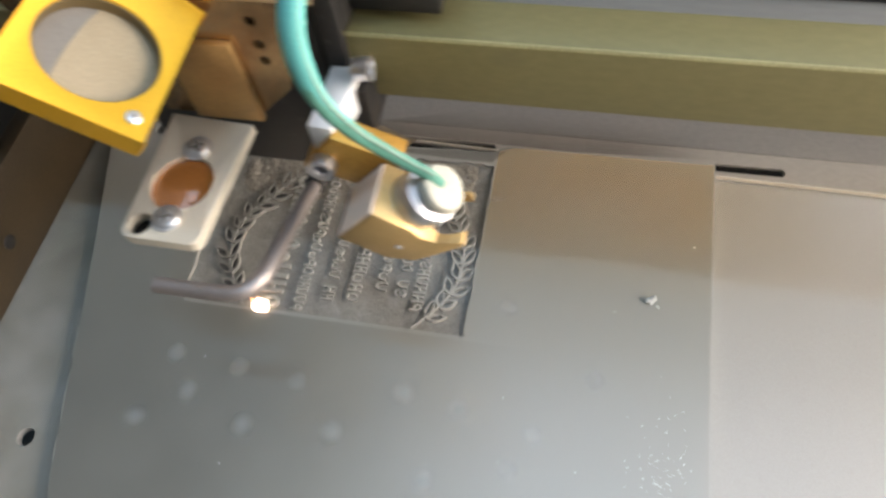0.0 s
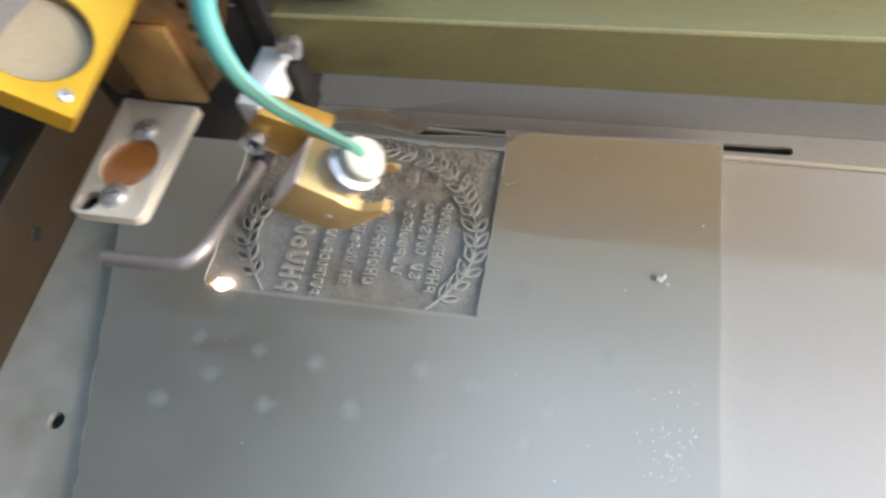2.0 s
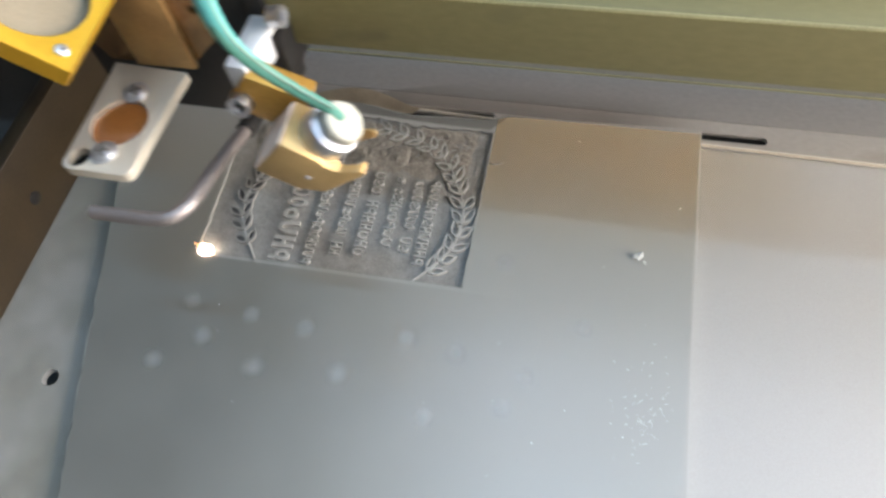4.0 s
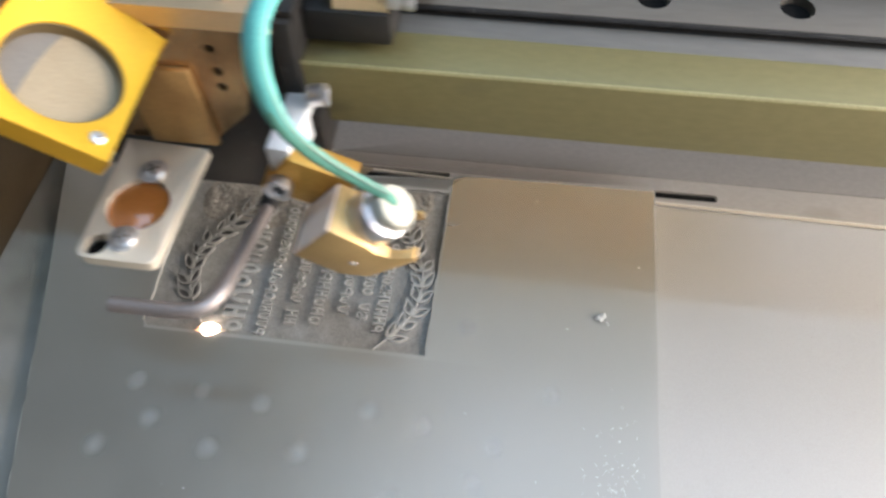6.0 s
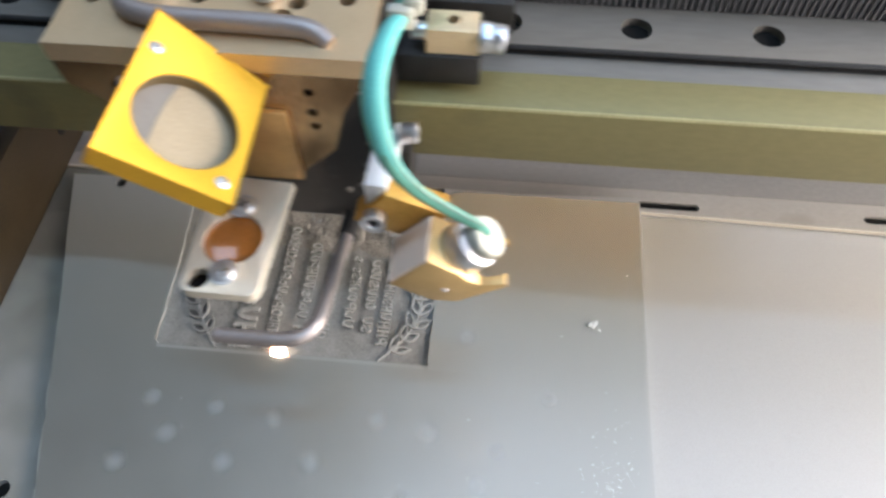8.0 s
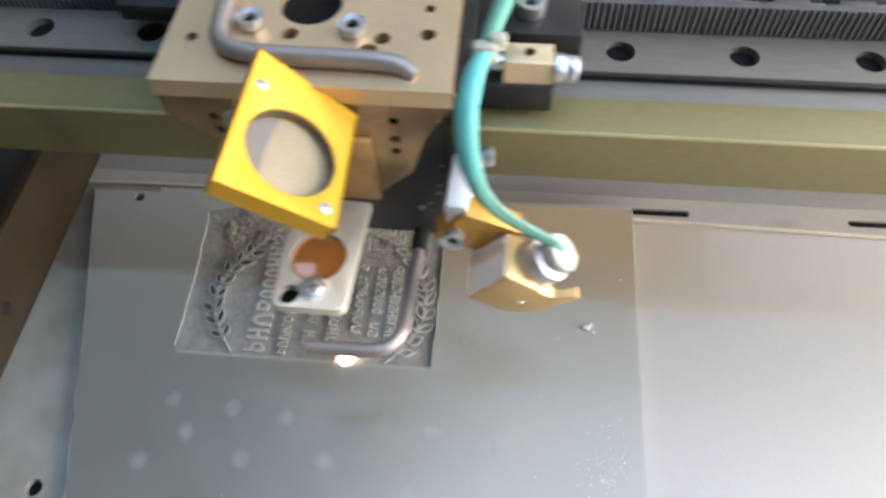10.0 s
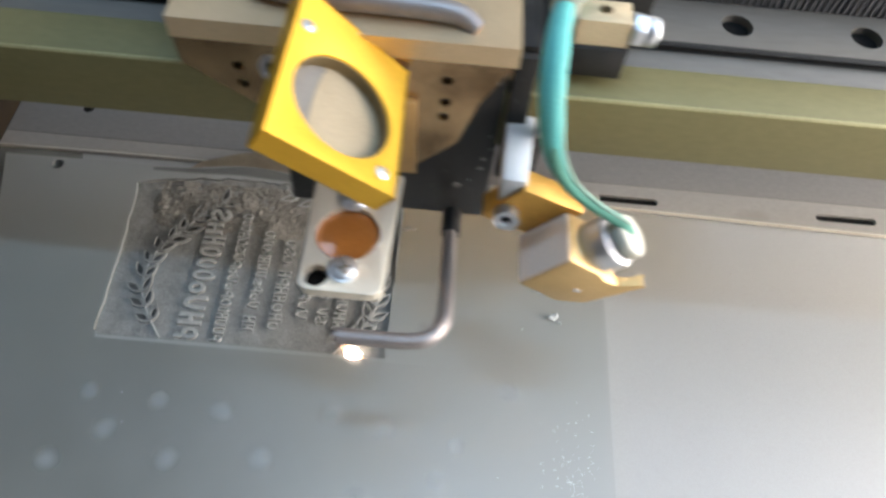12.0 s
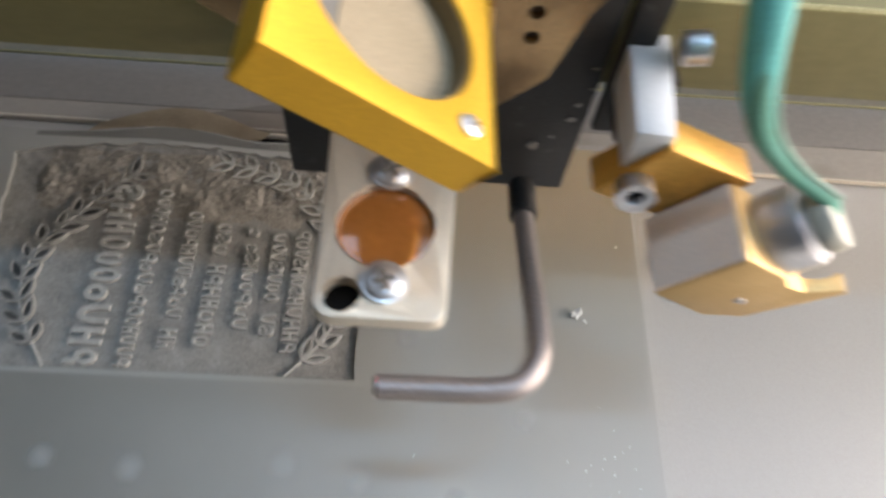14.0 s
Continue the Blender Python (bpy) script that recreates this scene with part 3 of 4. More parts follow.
def glyph_block(kind, x0, x1, y0, y1, stroke, top):
    """One raised piece of writing that cannot be read: plain bars and rings in its place."""
    def bar(a, b, c, d):
        return plate([(x0 + (x1 - x0) * a, y0 + (y1 - y0) * c), (x0 + (x1 - x0) * b, y0 + (y1 - y0) * c), (x0 + (x1 - x0) * b, y0 + (y1 - y0) * d), (x0 + (x1 - x0) * a, y0 + (y1 - y0) * d)], [], -1.05, top, bottom=False)

    def ring(a, b):
        cx, rx, cy, ry = x0 + (x1 - x0) * (a + b) / 2, (x1 - x0) * (b - a) / 2, (y0 + y1) / 2, (y1 - y0) / 2
        turn = [i * math.tau / 18 for i in range(18)]
        out = [(cx + rx * math.cos(t), cy + ry * math.sin(t)) for t in turn]
        inn = [(cx + (rx - stroke * (y1 - y0)) * math.cos(t), cy + (ry - stroke * (y1 - y0)) * math.sin(t)) for t in turn]
        return plate(out, [inn], -1.05, top, bottom=False)

    def arc(a, b, c, d, t0, t1):
        """A bowed stroke between the turns t0 and t1 (1.0 is a whole turn)."""
        cx, rx, cy, ry = x0 + (x1 - x0) * (a + b) / 2, (x1 - x0) * (b - a) / 2, y0 + (y1 - y0) * (c + d) / 2, (y1 - y0) * (d - c) / 2
        w = stroke * (y1 - y0)
        turn = [math.tau * (t0 + (t1 - t0) * i / 12) for i in range(13)]
        pts = [(cx + rx * math.cos(t), cy + ry * math.sin(t)) for t in turn]
        pts += [(cx + max(rx - w, 0.05) * math.cos(t), cy + max(ry - w, 0.05) * math.sin(t)) for t in reversed(turn)]
        return plate(pts, [], -1.05, top, bottom=False)

    if kind == 0:
        return ring(0, 1)
    if kind == 1:
        return arc(0, 1, 0, 1, 0.1, 0.9)
    if kind == 2:
        return merge(arc(0, 1.5, 0, 1, 0.25, 0.75), bar(0.7, 1, 0.0, stroke), bar(0.7, 1, 1 - stroke, 1))
    if kind == 3:
        return merge(ring(0.3, 1), bar(0, 0.34, 0.05, 0.05 + stroke))
    if kind == 4:
        return merge(arc(0, 0.56, 0, 1, 0.0, 0.8), arc(0.46, 1, 0, 1, 0.5, 1.3))
    return merge(bar(0, 1, 0.05, 0.05 + stroke), bar(0, 1, 0.95 - stroke, 0.95), bar(0.42, 0.58, 0.05 + stroke, 0.95 - stroke))


def rubber_sheet():
    rnd = random.Random(4)
    s = new("rubber_sheet")
    tagged(s, "grey laser rubber sheet with a half-engraved stamp", "rubber sheet")
    pocket = [(-69.0, 0.0), (-46, 0.15), (-20, 0.05), (0.0, 0.0)]
    pocket += [(-0.25 + rnd.uniform(-0.25, 0.15), y) for y in np.linspace(1.5, 47, 34)]
    pocket += [(x, 48.6 + rnd.uniform(-0.5, 0.5) + 1.5 * math.sin(max(0, (-x - 22)) / 13)) for x in np.linspace(-0.4, -64, 40)]
    pocket += [(-70.3 + rnd.uniform(-0.2, 0.2) - 2.6 * (y / 47) ** 2, y) for y in np.linspace(46, 1.5, 24)]
    back = [(55.2, 55.7), (30, 55.5), (4, 55.2), (-1.5, 53.2), (-14, 52.6), (-24, 52.0), (-32, 53.4), (-40, 55.0), (-46, 54.8), (-56, 53.0), (-70, 52.0), (-78, 52.4)]
    left = [(-111, 52), (-105, 31), (-99, 11), (-94.4, -6)]
    left += [(-93.4 + (y + 10) * -0.272 + rnd.uniform(-0.25, 0.25), y) for y in np.linspace(-10, -70, 24)] + [(-61, -130), (-32, -240)]
    outer = back + left + [(54.0, -240), (53.9, -60), (53.9, -12), (54.5, 18), (55.1, 40)]
    part("sheet", plate(outer, [pocket, ring_pts(-95.9, 49.8, 1.6, 16)], -2.24, 0.0, bottom=False), RUBBER, s)
    # the burnt floor of the stamp, rough with rubber dust
    bm = bmesh.new()
    bmesh.ops.create_grid(bm, x_segments=150, y_segments=110, size=0.5)
    for v in bm.verts:
        x, y = -37 + v.co.x * 75, 24.3 + v.co.y * 55
        h = noise.noise((x * 0.9, y * 0.9, 3)) * 0.10 + noise.noise((x * 0.22, y * 0.22, 9)) * 0.12
        heap = max(0.0, (y - 33) / 17) * (0.35 + 0.55 * noise.noise((x * 0.55, y * 0.55, 1)))
        v.co = Vector((x, y, -0.95 + h + max(0, heap) * 0.75))
    part("engraved_floor", bm, BURNT, s, "dull dusty burnt floor of the engraving")
    # heaps of brown rubber dust at the back of the stamp
    bm = bmesh.new()
    bmesh.ops.create_grid(bm, x_segments=170, y_segments=60, size=0.5)
    for v in bm.verts:
        x, y = -35.5 + v.co.x * 69, 39.5 + v.co.y * 17
        low = max(0.0, min(1.0, (y - 31.0 - 5 * noise.noise((x * 0.08, 0, 3))) / 6)) * max(0.0, min(1.0, (-3.2 - x) / 2.5)) * max(0.0, min(1.0, (x + 68) / 3))
        clump = 0.66 + 0.75 * noise.noise((x * 0.16, y * 0.2, 4)) + 0.35 * noise.noise((x * 0.9, y * 0.9, 8)) + 0.18 * noise.noise((x * 2.2, y * 2.2, 2))
        v.co = Vector((x, y, -1.15 + low * max(0.0, clump) * 0.95))
    part("brown_dust", bm, HEAP, s, "granular brown heaps of burnt rubber dust")
    # laurel twigs on both sides
    for twig, side in (([(-12.8, 0.4), (-6.8, 7.4), (-3.8, 15), (-4.2, 24), (-7.2, 30.5), (-10.4, 36.4), (-16, 41.6), (-22.8, 44.7), (-31, 46.6)], 1),
                       ([(-54.6, 0.6), (-59.6, 7.6), (-62.6, 14), (-62.8, 21), (-60.8, 27), (-56.7, 32.2), (-52.6, 38.0), (-47, 43)], -1)):
        path = spline([(x, y, 0) for x, y in twig], 8)
        stem = hose([(q.x, q.y, -0.45) for q in path[::3]], [0.28, 0.22], seg=6, n=3)
        part("twig", stem, RAISED, s)
        run, stops = 0.0, []
        for i in range(1, len(path) - 1):
            run += (path[i] - path[i - 1]).length
            if run > 3.9:
                stops.append(i)
                run = 0.0
        for i in stops:
            q, d = path[i], (path[i + 1] - path[i]).normalized()
            ang = math.atan2(d.y, d.x)
            for sgn in (1, -1):
                a = ang + sgn * (0.58 + rnd.uniform(-0.14, 0.14))
                ln, wd = 5.5 + rnd.uniform(-0.7, 0.5), 2.35 + rnd.uniform(-0.25, 0.3)
                out = almond(q.x, q.y, ln, wd, a)
                inn = almond(q.x + 0.95 * math.cos(a), q.y + 0.95 * math.sin(a), ln - 1.8, wd - 1.05, a)
                if side < 0:
                    part("leaf_hollow", flat(inn, -0.55), HOLLOW, s)
                part("laurel_leaf", plate(out, [inn], -1.0, -0.08 + rnd.uniform(-0.12, 0.02), bottom=False), RAISED if side > 0 else BURNT, s)
    # lines of writing that cannot be read: plain raised bars
    for x, wide, y0, y1, glyph, gap in ((-51.4, 5.6, 1.0, 37, 3.6, 0.6), (-42.8, 2.9, 1.0, 39, 1.9, 0.3), (-36.0, 3.0, 4.6, 32.3, 1.95, 0.35),
                                        (-30.0, 3.2, 5.2, 31.5, 2.1, 0.35), (-23.6, 2.9, 9.0, 30.8, 2.0, 0.35), (-18.6, 2.9, 8.0, 29.8, 2.0, 0.35), (-14.2, 3.0, 4.8, 30.2, 1.95, 0.3)):
        y, k = y0, 0
        while y < y1:
            g = glyph * rnd.uniform(0.75, 1.15)
            k += 1
            if rnd.random() < 0.06 and y > y0 + 4:
                y += g
                continue
            lean = 0.012 * (y - y0)
            a, b = x + lean, x + lean + wide * rnd.choice((1, 1, 1, 0.75))
            top = -0.1 + rnd.uniform(-0.1, 0.03)
            part("raised_bar", glyph_block(rnd.randrange(6), a, b, y, y + g, 0.30 if wide > 5 else 0.24, top), RAISED, s)
            y += g + gap
    # the cut back edge curls up
    curl = bmesh.new()
    rows = []
    for i in range(25):
        x = -60 + i * 1.5
        t = i / 24
        lift = math.sin(math.pi * t) ** 1.3
        y = 52.4 + 2.3 * math.sin(math.pi * min(1, t * 1.1))
        rows.append([curl.verts.new((x + 1.2 * k, y + k * (1.6 + 1.3 * lift), 0.05 + lift * k * (1.5 - 0.45 * k))) for k in (0, 0.5, 1.0, 1.5)])
    for a, b in zip(rows, rows[1:]):
        for k in range(3):
            curl.faces.new((a[k], b[k], b[k + 1], a[k + 1]))
    bmesh.ops.solidify(curl, geom=curl.faces[:], thickness=0.5)
    part("curled_edge", curl, CURL, s, "tan curled-up cut edge of the sheet")
    for x, y, r in STAINS:
        ob = part("pale_stain", spot(r), STAIN, s)
        ob.location = (x * MM, y * MM, 0)
    # the beam's warm shade painted on the sheet, with soot at the cut edge
    part("shade_tint_film", flat([(0.3, 8), (53.9, 8), (54.9, 55.4), (30, 55.2), (4, 55.0), (0.3, 53)], 0.05), SHADE_TINT, s, "brown tint of the beam's warm shade on the rubber")
    part("soot_shade_film", flat([(4, 55.6), (-1.5, 53.2), (-14, 52.2), (-24, 51.6), (-32, 53.0), (-40, 54.6), (-46, 54.4), (-56, 52.6), (-70, 51.6), (-70, 50.6), (-60, 50.7), (-46, 51.3), (-34, 50.7), (-24, 50.1), (-12, 49.6), (-1.2, 49.6)], 0.05), SHADE_SOOT, s, "brown soot and beam shade along the cut edge")
    # dimmer light on the sheet's left side, painted as a tint
    part("side_shade_film", flat([(-110.8, 51.6), (-104.8, 31), (-98.8, 11), (-93.9, -8), (-77.6, -68), (-60.6, -129), (-33, -238), (42, -238), (42, -1.2), (-69.4, -0.8), (-70.9, 10), (-71.3, 20), (-71.9, 30), (-73.3, 44), (-75.5, 48), (-77, 51.6)], 0.05), SIDE_SHADE, s, "thin olive tint standing for the dimmer left side of the sheet")
    part("torn_flap", prism(almond(0.4, 37.9, 4.0, 1.1, 0.2, 5), 0.02, 0.5, "z"), BURNT, s)
    return s


rubber_sheet()


def crumb(x, y, r, seed, mat=CRUMB):
    rnd = random.Random(seed)
    lumps = []
    for _ in range(7):
        b = bmesh.new()
        bmesh.ops.create_icosphere(b, subdivisions=1, radius=r * rnd.uniform(0.3, 0.55))
        for v in b.verts:
            v.co *= rnd.uniform(0.7, 1.25)
            v.co.z *= 0.7
        bmesh.ops.translate(b, vec=(x + rnd.uniform(-r, r) * 0.7, y + rnd.uniform(-r, r) * 0.6, r * 0.3 + rnd.uniform(0, r * 0.25)), verts=b.verts)
        lumps.append(b)
    ob = part("rubber_crumb", merge(*lumps), mat)
    tagged(ob, "tiny pale crumb of burnt rubber on the sheet", "crumb", "crumbs on the sheet")


crumb(40.9, 14.7, 1.5, 1)
crumb(42.6, 13.6, 0.5, 6)
crumb(1.9, 38.0, 0.5, 7)
crumb(50.5, 30.5, 0.35, 2)
crumb(23.5, 48.5, 0.3, 3)
crumb(33.0, 11.0, 0.25, 4)


def dust():
    rnd = random.Random(9)
    bm = bmesh.new()
    spots = [(rnd.gauss(45, 3.2), rnd.gauss(-24, 6.5)) for _ in range(95)] + [(rnd.uniform(-60, 60), rnd.uniform(-50, -12)) for _ in range(14)]
    for x, y in spots:
        if x > 53:
            x -= 9
        r = rnd.uniform(0.06, 0.19)
        vs = [bm.verts.new((x + r * math.cos(a) * rnd.uniform(0.6, 1.2), y + r * math.sin(a) * rnd.uniform(0.6, 1.2), 0.02)) for a in (0, 1.5, 3.1, 4.6)]
        tip = bm.verts.new((x, y, 0.02 + r * 0.7))
        for i in range(4):
            bm.faces.new((vs[i], vs[(i + 1) % 4], tip))
    ob = part("dust_specks", bm, DUST)
    tagged(ob, "scattered white dust specks on the rubber sheet", "dust", kind="stuff")


dust()


# ---- the moving laser head; x is counted from the beam ----
def laser_head():
    h = new("engraving_carriage")
    tagged(h, "champagne aluminium laser carriage with yellow mirror mount and lens plate", "laser carriage")

    # carriage
    top_holes = [ring_pts(-2.0, 40.5, 6.3, 32)] + [ring_pts(x, y, r, 16) for x, y, r in
                 ((-4.6, 31.5, 1.7), (13.4, 31.2, 1.7), (22.1, 32.8, 1.6), (21.8, 40.3, 1.1), (21.9, 48.1, 1.6), (-24, 46, 1.5), (11.2, 27.6, 1.9), (-23.5, 29.5, 1.2))]
    carriage = part("carriage_plate", merge(plate([(-28.6, 17.55), (28, 17.55), (28, 56), (-28.6, 56)], top_holes, 78.5, 82.5), box(-27.6, 27.6, 20.3, 22, 73.2, 78.4, 0)), CHAMPAGNE, h,
                    "champagne anodised carriage plate with drilled holes")
    # added black box: gives the plate's drilled holes their shade
    part("dark_underbox", box(-27, 27, 24, 54, 73.2, 78.2, 0.4), BLACK, h, "black box under the plate that keeps its holes dark")
    front = [(-28.4, 78.45), (27.6, 78.45), (26.0, 76), (22.4, 69.5), (19.6, 59.5), (10.5, 50.5), (-8, 50.5), (-12, 60.5), (-17, 65.2), (-28, 73.2)]
    fp = plate(front, [ring_pts(16.6, z, 1.0, 14) for z in (74.4, 69.4, 65.8)] + [ring_pts(x, z, 1.0, 14) for x, z in ((-18.5, 73.5), (-18.2, 69.6), (9.4, 62))], -18.85, -17.6)
    fp.transform(pose(0, 0, 0, 90))
    part("front_plate", fp, SOOTED, h, "soot-stained champagne front plate with slanted lower corners")
    # near-black sheet behind the front plate's holes, as painted shade
    part("hole_shade_sheet", box(-24, 24, 20.95, 21.6, 58, 80, 0), RECESS_SHADE, h)
    part("black_block", prism([(-13.4, 36), (26.6, 35.4), (26.9, 79.5), (-13.4, 62)], 18.9, 20.9, "y", 0.3), BLACK, h, "dusty black block under the carriage")
    part("black_block", box(-13, 27.4, 21.0, 33, 36, 58, 0.5), BLACK, h)
    part("side_plate", box(28.05, 31.5, 19.8, 50, 71.2, 81.5, 0.5), BLACK, h, "black side plate")
    part("side_block", box(27.5, 31.3, 18.0, 19.7, 50, 80.5, 0.4), BLACK, h)
    for x, z, r in ((24.9, 54.0, 0.45), (24.6, 51.2, 0.6), (25.3, 73.8, 0.5), (22.8, 47.4, 0.3), (25.6, 60.5, 0.3), (26.0, 57.0, 0.25)):
        part("paint_chip", prism([(x - r, z - r * 0.6), (x + r * 0.7, z - r * 0.8), (x + r, z + r * 0.3), (x - r * 0.2, z + r * 0.7)], 18.75, 18.92, "y"), GREYCHIP, h)
    for x, z in ((20.5, 45.5),):
        part("pin", rod((x, 18.95, z), (x, 18.5, z), 0.7, seg=12), GREY, h)

    # pipe on the carriage and its clamps
    part("top_pipe", hose([(-18.2, 46, 84.3), (-18.0, 36, 84.3), (-17.0, 28, 84.3), (-13.5, 24.6, 84.3), (-6, 23.5, 84.3), (8, 23.3, 84.3), (17, 23.0, 83.8), (20.6, 21.7, 82.0)], [1.9, 1.9]), TUBE, h,
         "bent dull steel air pipe")
    for x, y in ((-12.6, 33.4), (7.6, 32.6)):
        part("standoff", rod((x, y, 82.5), (x, y, 83.0), 1.9), STEEL, h)
        cap_screw((x, y, 83.0), (0, 0, 1), 2.6, 1.7, h, 15)

    # mirror mount: a tilted square plate with a deep bore
    u, v, w = Vector((0.788, 0, -0.616)), Vector((0, 1, 0)), Vector((0.616, 0, 0.788))
    tilt = Matrix.Translation((1.9, 2.0, 82.6)) @ Matrix((u, v, w)).transposed().to_4x4()
    mount = plate([(-10.8, -12.2), (10.7, -11.2), (10.3, 14.6), (-10.3, 17.8)], [ring_pts(0, 0, 8.5, 48)], -4.4, 0)
    bevel(mount, 0.35, 2, 50)
    mount.transform(tilt)
    mm = part("mirror_mount", mount, YELLOW, h, "bright yellow anodised mirror mount tilted at 45 degrees")
    disc = rod((0, 0, -4.0), (0, 0, -2.7), 8.6, seg=40)
    disc.transform(tilt)
    mirror = part("mirror", disc, GREY, mm, "dull grey mirror disc")
    # the mirror's reflection, painted as a tan patch on a dull disc
    rim = [(8.4 * math.cos(q), 8.4 * math.sin(q)) for q in [-1.80 + i * 3.72 / 30 for i in range(31)]]
    bow = [(-2.9 - 0.9 * math.sin(q) + 0.5 * math.cos(q), 7.4 * math.cos(q)) for q in [0.25 + i * 2.6 / 14 for i in range(15)]]
    patch = prism(rim + bow, -2.69, -2.55, "z")
    patch.transform(tilt)
    part("reflection_patch", patch, REFLECTED_TAN, mirror, "tan patch standing for the mirror's reflection")
    # brown ring over the yellow bore wall: its shade put into colour
    liner = plate(ring_pts(0, 0, 8.48, 48), [ring_pts(0, 0, 8.25, 48)], -2.69, -0.45)
    liner.transform(tilt)
    part("bore_shade_ring", liner, BORE_SHADE_BROWN, mm, "dull brown ring standing for the shaded bore wall")
    for a, b in ((-8.2, 10.3), (8.0, -8.0)):
        s = pan_screw(tilt @ Vector((a, b, 0)), w, 1.35, mm, 40, False)
    # drawn taller than the arm: its top imitates the mount's amber reflection
    foot = prism([(-1.0, 70.0), (11.8, 70.0), (12.2, 51.0), (-1.0, 51.0)], 16.1, 17.55, "y", 0.3)
    part("mount_arm", foot, BRONZE, h, "soot-browned bronze arm for mirror and lens, its top standing for the mount's reflection")
    part("mount_back", box(-6.5, -1.0, 10, 17.5, 74, 84, 0.4), YELLOW, h)
    # near-black disc just under the top paints the big hole's shade
    part("bore_shade", rod((-2.0, 40.5, 80.6), (-2.0, 40.5, 81.0), 6.28, seg=32), RECESS_SHADE, carriage)
    cap_screw((-9.3, 9.2, 82.0), (-0.6, -1, 0.5), 1.9, 1.6, h)

    # lens plate
    r = 2.0
    corner = [(-6.3 + r - r * math.sin(a), -11.0 + r - r * math.cos(a)) for a in (1.57, 1.18, 0.78, 0.4, 0.0)]
    corner2 = [(8.6 - 1.9 + 1.9 * math.sin(a), -11.1 + 1.9 - 1.9 * math.cos(a)) for a in (0.0, 0.4, 0.8, 1.2, 1.57)]
    lp = plate(corner + corner2 + [(10.0, 15.6), (-6.6, 16.6)], [ring_pts(1.2, 1.1, 5.95, 40), ring_pts(-3.2, -8.2, 2.2, 24)], 48.4, 50.6)
    bevel(lp, 0.25, 2, 50)
    plate_ob = part("lens_plate", lp, PALE, h, "pale satin aluminium lens plate with rounded corners")
    part("lens", merge(dome((1.2, 1.1, 49.4), (0, 0, 1), 5.9, 0.7, 40, 6)), LENS, plate_ob, "orange focusing lens")
    # near-black discs under lens and slot hole put their shade into colour
    part("lens_seat", rod((1.2, 1.1, 47.9), (1.2, 1.1, 48.45), 6.3, seg=40), RECESS_SHADE, plate_ob)
    part("slot_shade_disc", rod((-3.2, -8.2, 47.9), (-3.2, -8.2, 48.5), 2.5, seg=24), RECESS_SHADE, plate_ob)
    pan_screw((1.4, -6.6, 50.6), (0, 0, 1), 2.75, plate_ob, 15)
    pan_screw((1.5, 8.8, 50.6), (0, 0, 1), 2.75, plate_ob, 30)

    # air nozzle
    part("nozzle_pipe", hose([(20.3, 17.6, 37), (20.2, 11, 38.5), (20.0, 2, 41.5), (20.0, -8, 44.6), (19.6, -13.0, 45.8), (17.4, -16.2, 46.1), (13.5, -17.1, 46.0), (7, -17.1, 45.8), (1.2, -17.1, 45.8)], [1.45, 1.45], seg=18), TUBE, h,
         "bent steel air nozzle pipe")
    part("nozzle_mouth", rod((1.15, -17.1, 45.8), (0.9, -17.1, 45.8), 1.0, seg=16), RECESS_SHADE, h)
    part("nozzle_collar", rod((20.35, 18, 36.9), (20.2, 11.4, 38.4), 2.0, seg=20, bev=0.2), BLACK, h)

    # pointer bracket, arm and cube
    part("bracket", prism([(27.4, 5.0), (31.6, 4.7), (33.4, 21.5), (28.2, 21.8)], 58.5, 65.4, "z", 0.35), WHITE, h, "whitish aluminium bracket")
    part("bracket_web", box(29.5, 34.4, 14.5, 30, 52, 63.5, 0.4), BLACK, h)
    cap_screw((33.2, 15.8, 67.4), (1, 0, 0.15), 2.0, 2.6, h)
    part("pointer_arm", prism([(24.9, 55.9), (31.4, 64.3), (42.6, 59.3), (35.8, 50.9)], 3.85, 8.80, "y", 0.3), AMBER, h, "amber anodised pointer arm")
    cap_screw((29.1, 3.8, 57.9), (-0.05, -1, 0.1), 2.2, 2.2, h)
    k = Vector((0.668, 0, 0.744))
    block = prism([(32.6, 50.7), (40.0, 59.5), (45.8, 55.7), (47.0, 53.9), (49.4, 52.9), (53.8, 53.9), (54.2, 52.9), (45.2, 45.9), (40.0, 45.9)], -6.40, 3.80, "y", 0.3)
    block = carve(block, rod((46.5, -0.6, 42.0), (54.7, -0.6, 62.0), 4.1, seg=36))
    pc = part("pointer_block", block, HONEY, h, "champagne block that holds the red pointer")
    part("set_pin", dome((42.9, -6.4, 50.3), (0, -1, 0), 0.55, 0.35, 14, 3), STEEL, pc)
    c = Vector((44.0, -0.5, 53.7))
    part("pointer_barrel", rod(c, c + k * 6.6, 4.9, seg=40, bev=0.3), STEEL, pc, "shiny steel pointer barrel")
    part("barrel_neck", rod(c + k * 6.5, c + k * 7.1, 4.55, seg=40, bev=0.25), STEEL, pc)
    # thin paler plate on the upper left face: its bright light put into colour
    side = prism([(32.9, 50.8), (39.8, 59.1), (39.6, 59.3), (32.6, 51.0)], -6.10, 3.60, "y")
    side.transform(Matrix.Translation((-0.12, 0, 0.12)))
    part("lit_face", side, LIT_SIDE, pc, "pale pinkish plate standing for the block's lit side")
    part("barrel_end", rod(c - k * 7.0, c - k * 11.5, 4.1, seg=32, bev=0.4), STEEL, pc)
    glue = rod(c + k * 6.9 + Vector((0.4, 0.1, 0)), c + k * 9.3 + Vector((0.4, 0.1, 0)), 4.2, 3.9, seg=34, bev=0.8)
